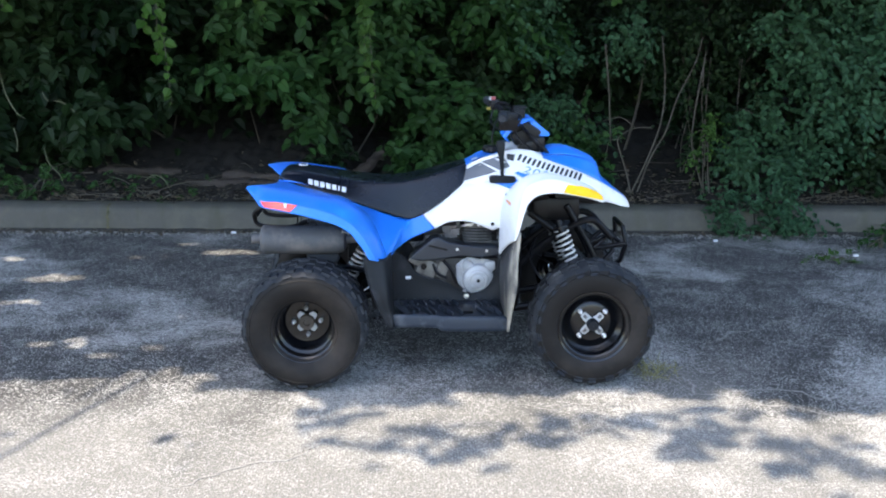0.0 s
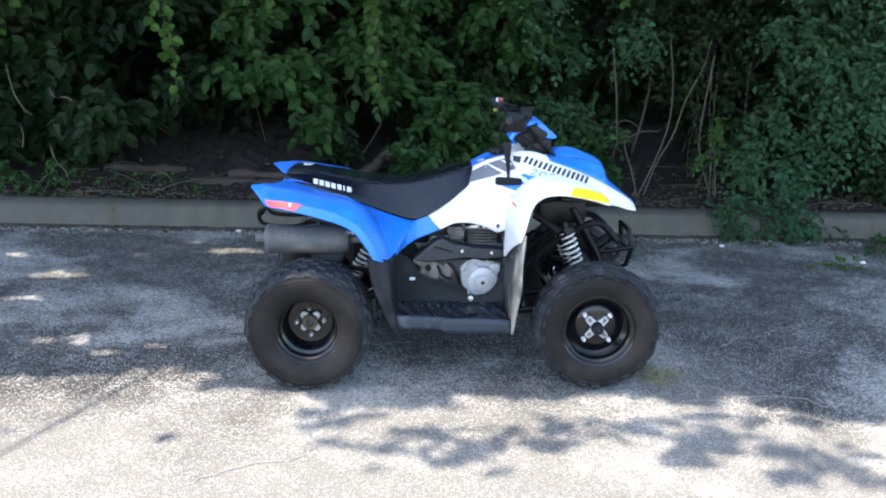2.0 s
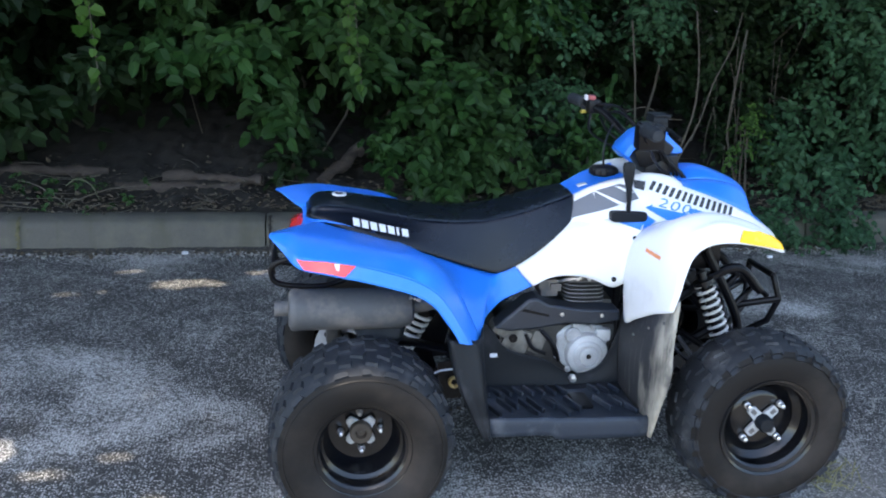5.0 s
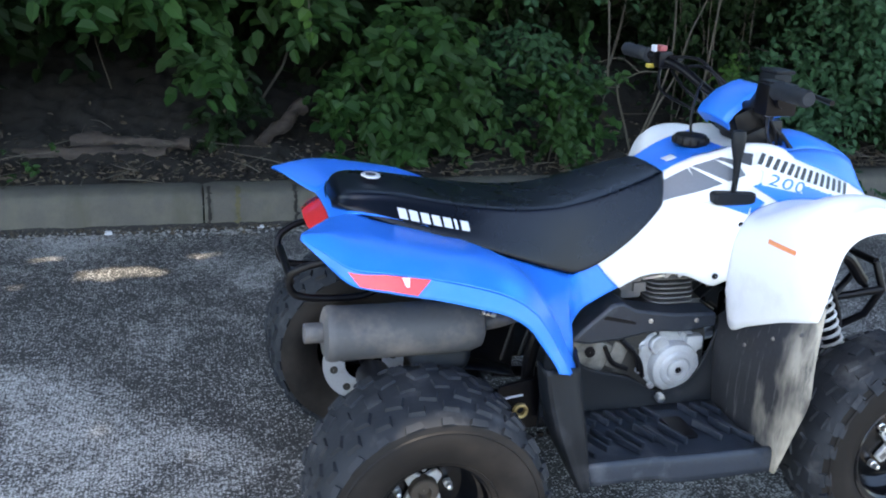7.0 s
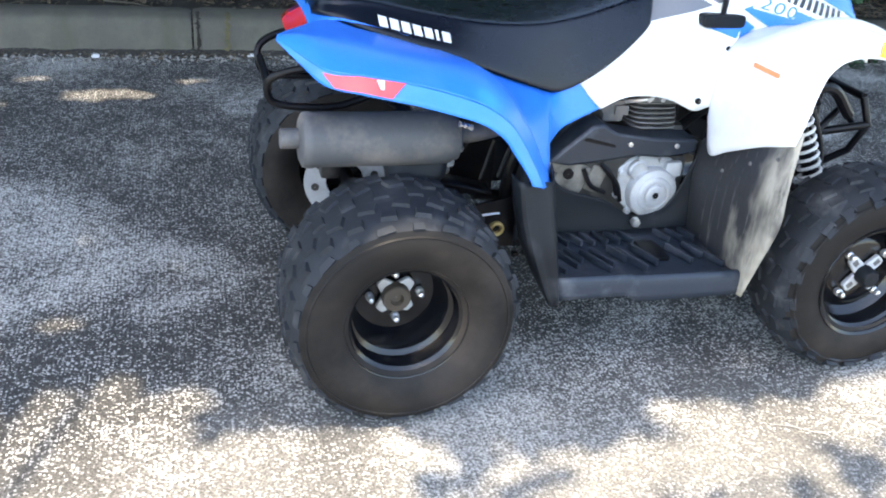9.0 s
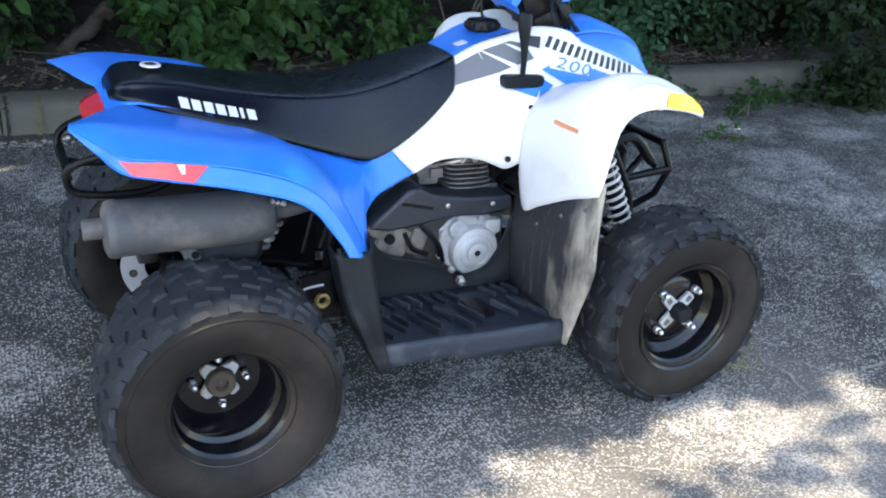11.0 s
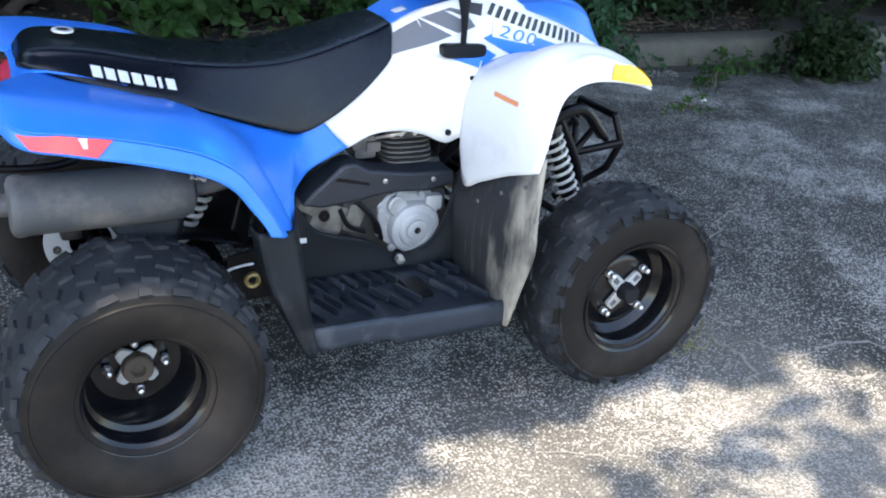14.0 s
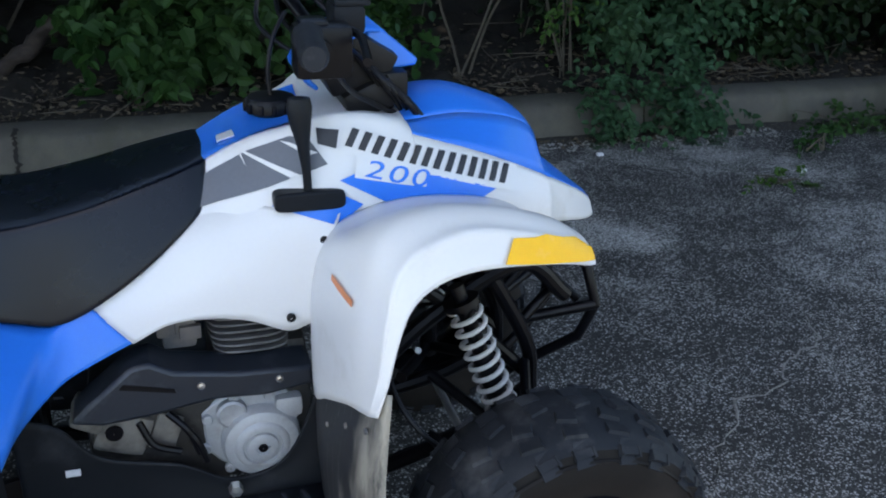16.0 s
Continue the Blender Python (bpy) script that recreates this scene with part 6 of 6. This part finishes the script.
# curled dry shoots hanging in the hedge
dry_vine = thing("dry_vine", "pale dry curled shoots caught in the hedge", "vine")
for pts in ([(-1.98, 2.44, 0.84), (-1.91, 2.42, 0.83), (-1.84, 2.42, 0.77), (-1.79, 2.43, 0.72)], [(-2.05, 2.44, 0.90), (-2.03, 2.43, 0.86), (-2.01, 2.43, 0.84)], [(-2.32, 2.44, 1.05), (-2.28, 2.42, 0.88), (-2.22, 2.42, 0.76), (-2.17, 2.43, 0.72)],
            [(-2.26, 2.44, 0.66), (-2.24, 2.43, 0.58), (-2.25, 2.43, 0.50)], [(-2.08, 2.46, 0.52), (-2.05, 2.45, 0.42), (-1.99, 2.46, 0.34), (-1.97, 2.47, 0.26)], [(-1.42, 2.48, 0.30), (-1.36, 2.47, 0.34), (-1.29, 2.47, 0.31), (-1.25, 2.48, 0.22)]):
    part("shoot", Geo().tube(pts, [0.003, 0.0045, 0.004, 0.002][:len(pts)], 6, 5), STRAW, dry_vine)


def log(a, b, r, label, seed):
    rng = np.random.default_rng(seed)
    a, b = np.array(a), np.array(b)
    pts = [a + (b - a) * s + rng.normal(0, 0.006, 3) for s in np.linspace(0, 1, 7)]
    g = Geo().tube(pts, [r * rng.uniform(0.82, 1.1) for _ in pts], 12, 3)
    g.v = [tuple(np.array(p) + (0.020 * noise.noise(Vector(p) * 22) + 0.010 * noise.noise(Vector(p) * 60)) * np.array((0.2, 1, 1))) for p in g.v]
    lg = thing("log", label, "log")
    part("trunk_piece", g, ROTTEN, lg, sharp=60)


log((-1.28, 2.84, 0.205), (-0.52, 2.80, 0.215), 0.036, "rotten reddish-brown log lying on the soil", 1)
log((-0.98, 2.92, 0.265), (-0.40, 2.86, 0.255), 0.026, "rotten branch lying across another log", 2)
log((-0.06, 2.88, 0.240), (0.19, 3.02, 0.430), 0.036, "short grey log leaning on the bank", 3)
log((0.86, 3.0, 0.30), (1.12, 3.05, 0.34), 0.045, "grey log end beside the bush", 4)
log((-1.9, 3.0, 0.28), (-1.3, 3.05, 0.27), 0.03, "dark rotten branch in the hollow", 5)


def scatter(name, label, category, count, place_of, leaf, material, seed, flat=0.25):
    rng = np.random.default_rng(seed)
    b = np.array([place_of(rng) for _ in range(count)])
    w = rng.normal(0, 1, (count, 3)) * (1, 1, 0.15)
    m = unit(rng.normal(0, flat, (count, 3)) + (0, 0, 1))
    size = leaf * rng.uniform(0.4, 1.2, count)
    v, f = leaf_mesh(b, w, m, size, size * rng.uniform(0.25, 0.7, count))
    return tagged(sheet(name, v, f, material), label, category, kind="stuff")


def on_bank(rng):
    x, y = rng.uniform(-3.5, 4.5), KERB_BACK + abs(rng.normal(0, 0.32))
    return x, y, bank_height(x, y) + rng.uniform(0.0, 0.035)


def on_gutter(rng):
    return rng.uniform(-4, 3.2), KERB_Y - 0.02 - abs(rng.normal(0, 0.06)), 0.006 + abs(rng.normal(0, 0.006))


scatter("leaf_litter", "dry brown leaves and twigs on the soil", "leaf litter", 4200, on_bank, 0.036, LITTER, 91, 0.7)
scatter("gutter_litter", "dry leaf scraps along the kerb foot", "leaf litter", 1700, on_gutter, 0.026, LITTER, 92, 0.6)


rng = np.random.default_rng(96)
twig_geo = Geo()
for _ in range(170):
    x, y = rng.uniform(-3.2, 4.2), KERB_BACK + abs(rng.normal(0.05, 0.30))
    a, n = rng.uniform(0, math.pi), rng.uniform(0.05, 0.20)
    p = np.array((x, y, bank_height(x, y) + rng.uniform(0.01, 0.045)))
    way = np.array((math.cos(a), 0.6 * math.sin(a), rng.normal(0, 0.15))) * n
    twig_geo.tube([p - way, p + rng.normal(0, 0.008, 3), p + way], [0.004, 0.003, 0.0015], 5, 2)
tagged(part("twigs", twig_geo, BARK), "thin broken twigs strewn on the soil", "twigs", kind="stuff")


def pebbles(name, label, spots, material):
    verts, faces = [], []
    rng = np.random.default_rng(93)
    base = np.array([(1, 0, 0), (-1, 0, 0), (0, 1, 0), (0, -1, 0), (0, 0, 1), (0, 0, -1)], float)
    tri = [(0, 2, 4), (2, 1, 4), (1, 3, 4), (3, 0, 4), (2, 0, 5), (1, 2, 5), (3, 1, 5), (0, 3, 5)]
    for x, y, s in spots:
        n = len(verts)
        verts += (base * rng.uniform(0.6, 1.1, (6, 3)) * s * (1, 1, 0.6) + (x, y, s * 0.4)).tolist()
        faces += [tuple(i + n for i in t) for t in tri]
    return tagged(sheet(name, verts, faces, material), label, "gravel", kind="stuff")


rng = np.random.default_rng(94)
spots = [(rng.uniform(-4, 3.4), KERB_Y - 0.01 - abs(rng.normal(0, 0.07)), rng.uniform(0.003, 0.013)) for _ in range(3200)]
spots += [(rng.uniform(-2.6, 3.6), rng.uniform(-2.0, 2.1), rng.uniform(0.0025, 0.005)) for _ in range(1800)]
pebbles("gravel", "loose pale grit along the kerb and on the asphalt", spots, PEBBLE)
part_pebble = thing("pebble", "small white stone at the kerb foot", "stone", "kerb stones")
part("stone", Geo().box((-0.774, 2.176, 0.008), (0.034, 0.022, 0.016), 0.006), PALE, part_pebble)
for x, y in ((-0.11, 2.20), (2.407, 2.007), (3.17, 1.633)):
    q = thing("pebble", "small white stone on the asphalt", "stone", "kerb stones")
    part("stone", Geo().box((x, y, 0.007), (0.030, 0.020, 0.014), 0.005), PALE, q)

# dry grass tuft by the front tyre
rng = np.random.default_rng(95)
b = np.array([(1.40 + rng.normal(0, 0.05), -0.32 + rng.normal(0, 0.05), 0.002) for _ in range(110)])
w = rng.normal(0, 0.7, (110, 3)) + (0, 0, 0.6)
size = rng.uniform(0.03, 0.075, 110)
v, f = leaf_mesh(b, w, unit(rng.normal(0, 1, (110, 3))), size, size * 0.07)
tagged(sheet("grass_tuft", v, f, surface("dry_grass", (0.20, 0.19, 0.08), 0.8, vary=0.4, bump=0)), "dry yellow-green grass tuft in the asphalt", "grass", kind="stuff")

# ---- trees behind the hedge: their crowns overhang and throw the dappled shade ----
def shade_edge(x):
    return float(np.interp(x, [-6, -1.1, -0.79, -0.5, -0.31, -0.07, 0.2, 0.5, 0.8, 1.0, 1.2, 1.6, 2.0, 3, 8], [-0.22, -0.36, -0.26, -0.28, -0.42, -0.52, -0.61, -0.63, -0.56, -0.50, -0.48, -0.57, -0.68, -0.85, -1.05]))


LIGHT_GAPS = [(-1.14, 1.55, 0.07), (-0.70, 1.66, 0.09), (-1.58, 1.11, 0.09), (-1.62, 0.64, 0.09), (-0.98, 1.88, 0.05), (-0.42, 1.84, 0.05), (-1.9, 1.45, 0.08), (-1.16, 0.04, 0.07), (-0.68, 0.00, 0.07), (-0.90, -0.10, 0.06), (0.47, -0.20, 0.05), (0.17, -0.42, 0.06), (1.64, -0.52, 0.05)]


SHADE_ISLES = [(0.50, -0.95, 0.13), (0.24, -0.98, 0.08), (0.80, -0.93, 0.08), (1.20, -0.80, 0.08), (1.46, -0.92, 0.10), (1.74, -1.10, 0.12), (2.2, -1.10, 0.16), (3.0, -1.15, 0.22), (-0.36, -0.50, 0.05), (0.10, -0.76, 0.09), (1.32, -1.04, 0.06), (0.90, -0.78, 0.06), (1.50, -0.76, 0.07)]


def open_sky(x, y):
    """Whether the sun reaches the ground at this place between the crowns."""
    rough = noise.noise(Vector((x * 3.2, y * 4.5, 3))) + 0.85 * noise.noise(Vector((x * 10, y * 14, 5)))
    for gx, gy, r in LIGHT_GAPS:
        if math.hypot((x - gx) * 0.5, y - gy) < r * (1 + 0.9 * rough):
            return True
    if y > shade_edge(x) + 0.16 * rough:
        return x < -0.3 and y < 0.6 and rough > 0.62
    streak = noise.noise(Vector((x * 7, y * 22, 9))) + 0.7 * noise.noise(Vector((x * 15, y * 38, 2)))
    return streak < 0.15 or not any(math.hypot((x - a) * 0.6, y - b) < r * (1.2 + 0.9 * rough) for a, b, r in SHADE_ISLES)


def tree(x, y, height, seed, x0, x1, count):
    rng = np.random.default_rng(seed)
    root = thing("tree", "tall leafy tree standing behind the hedge", "tree", "trees behind the hedge")
    r = 0.13
    trunk = [(x, y, bank_height(x, y) - 0.1), (x + 0.05, y - 0.05, 1.6), (x - 0.03, y - 0.2, 3.6), (x + 0.06, y - 1.2, height + 1.4)]
    part("trunk", Geo().tube(trunk, [r * 1.2, r, r * 0.8, r * 0.45], 12, 5), BARK, root)
    L = np.array(SUN_WAY)
    centres = []
    while len(centres) < count:
        g = np.array((rng.uniform(x0, x1), rng.uniform(-1.5, 5.0), 0.0))
        if g[1] > 2.5 and 0.3 < g[0] < 2.4 and noise.noise(Vector((g[0] * 1.8, g[1] * 2.2, 21))) < 0.05 and rng.uniform() < 0.75:
            continue
        h = rng.uniform(4.2, 7.0)
        centres.append(g + L * (h / L[2]))
    c = np.array(centres)
    for k in range(9):
        tgt = c[rng.integers(count)]
        start = np.array(trunk[2]) + (np.array(trunk[3]) - np.array(trunk[2])) * rng.uniform(0, 1)
        part("limb", Geo().tube([start, (start + tgt) / 2 + (0, 0, 0.25), tgt], [0.05, 0.03, 0.01], 8, 4), BARK, root)
    per = 26
    b = (c[:, None] + rng.normal(0, 0.115, (count, per, 3))).reshape(-1, 3)
    w = rng.normal(0, 1, b.shape) + (0, 0, -0.4)
    size = rng.uniform(0.09, 0.165, len(b))
    mid = b + unit(w) * size[:, None] * 0.5
    g = mid - L * (mid[:, 2:] / L[2])
    ok = np.array([not open_sky(p[0], p[1]) or rng.uniform() < 0.002 for p in g])
    size = np.where(g[:, 1] < np.interp(g[:, 0], [-1, 1, 3], [-0.35, -0.55, -0.9]), size * 0.62, size)
    b, w, size = b[ok], w[ok], size[ok]
    m = unit(rng.normal(0, 0.5, b.shape) + L)
    v, f = leaf_mesh(b, w, m, size, size * 0.6)
    tagged(sheet("crown", v, f, LEAF_MID, root), kind="stuff")


tree(-3.6, 4.9, 5.2, 101, -6.0, -1.5, 2200)
tree(-0.4, 5.3, 5.6, 102, -1.6, 1.4, 1900)
tree(3.0, 5.0, 5.4, 103, 1.3, 4.6, 2700)
tree(6.4, 5.2, 5.4, 104, 4.5, 8.5, 2300)
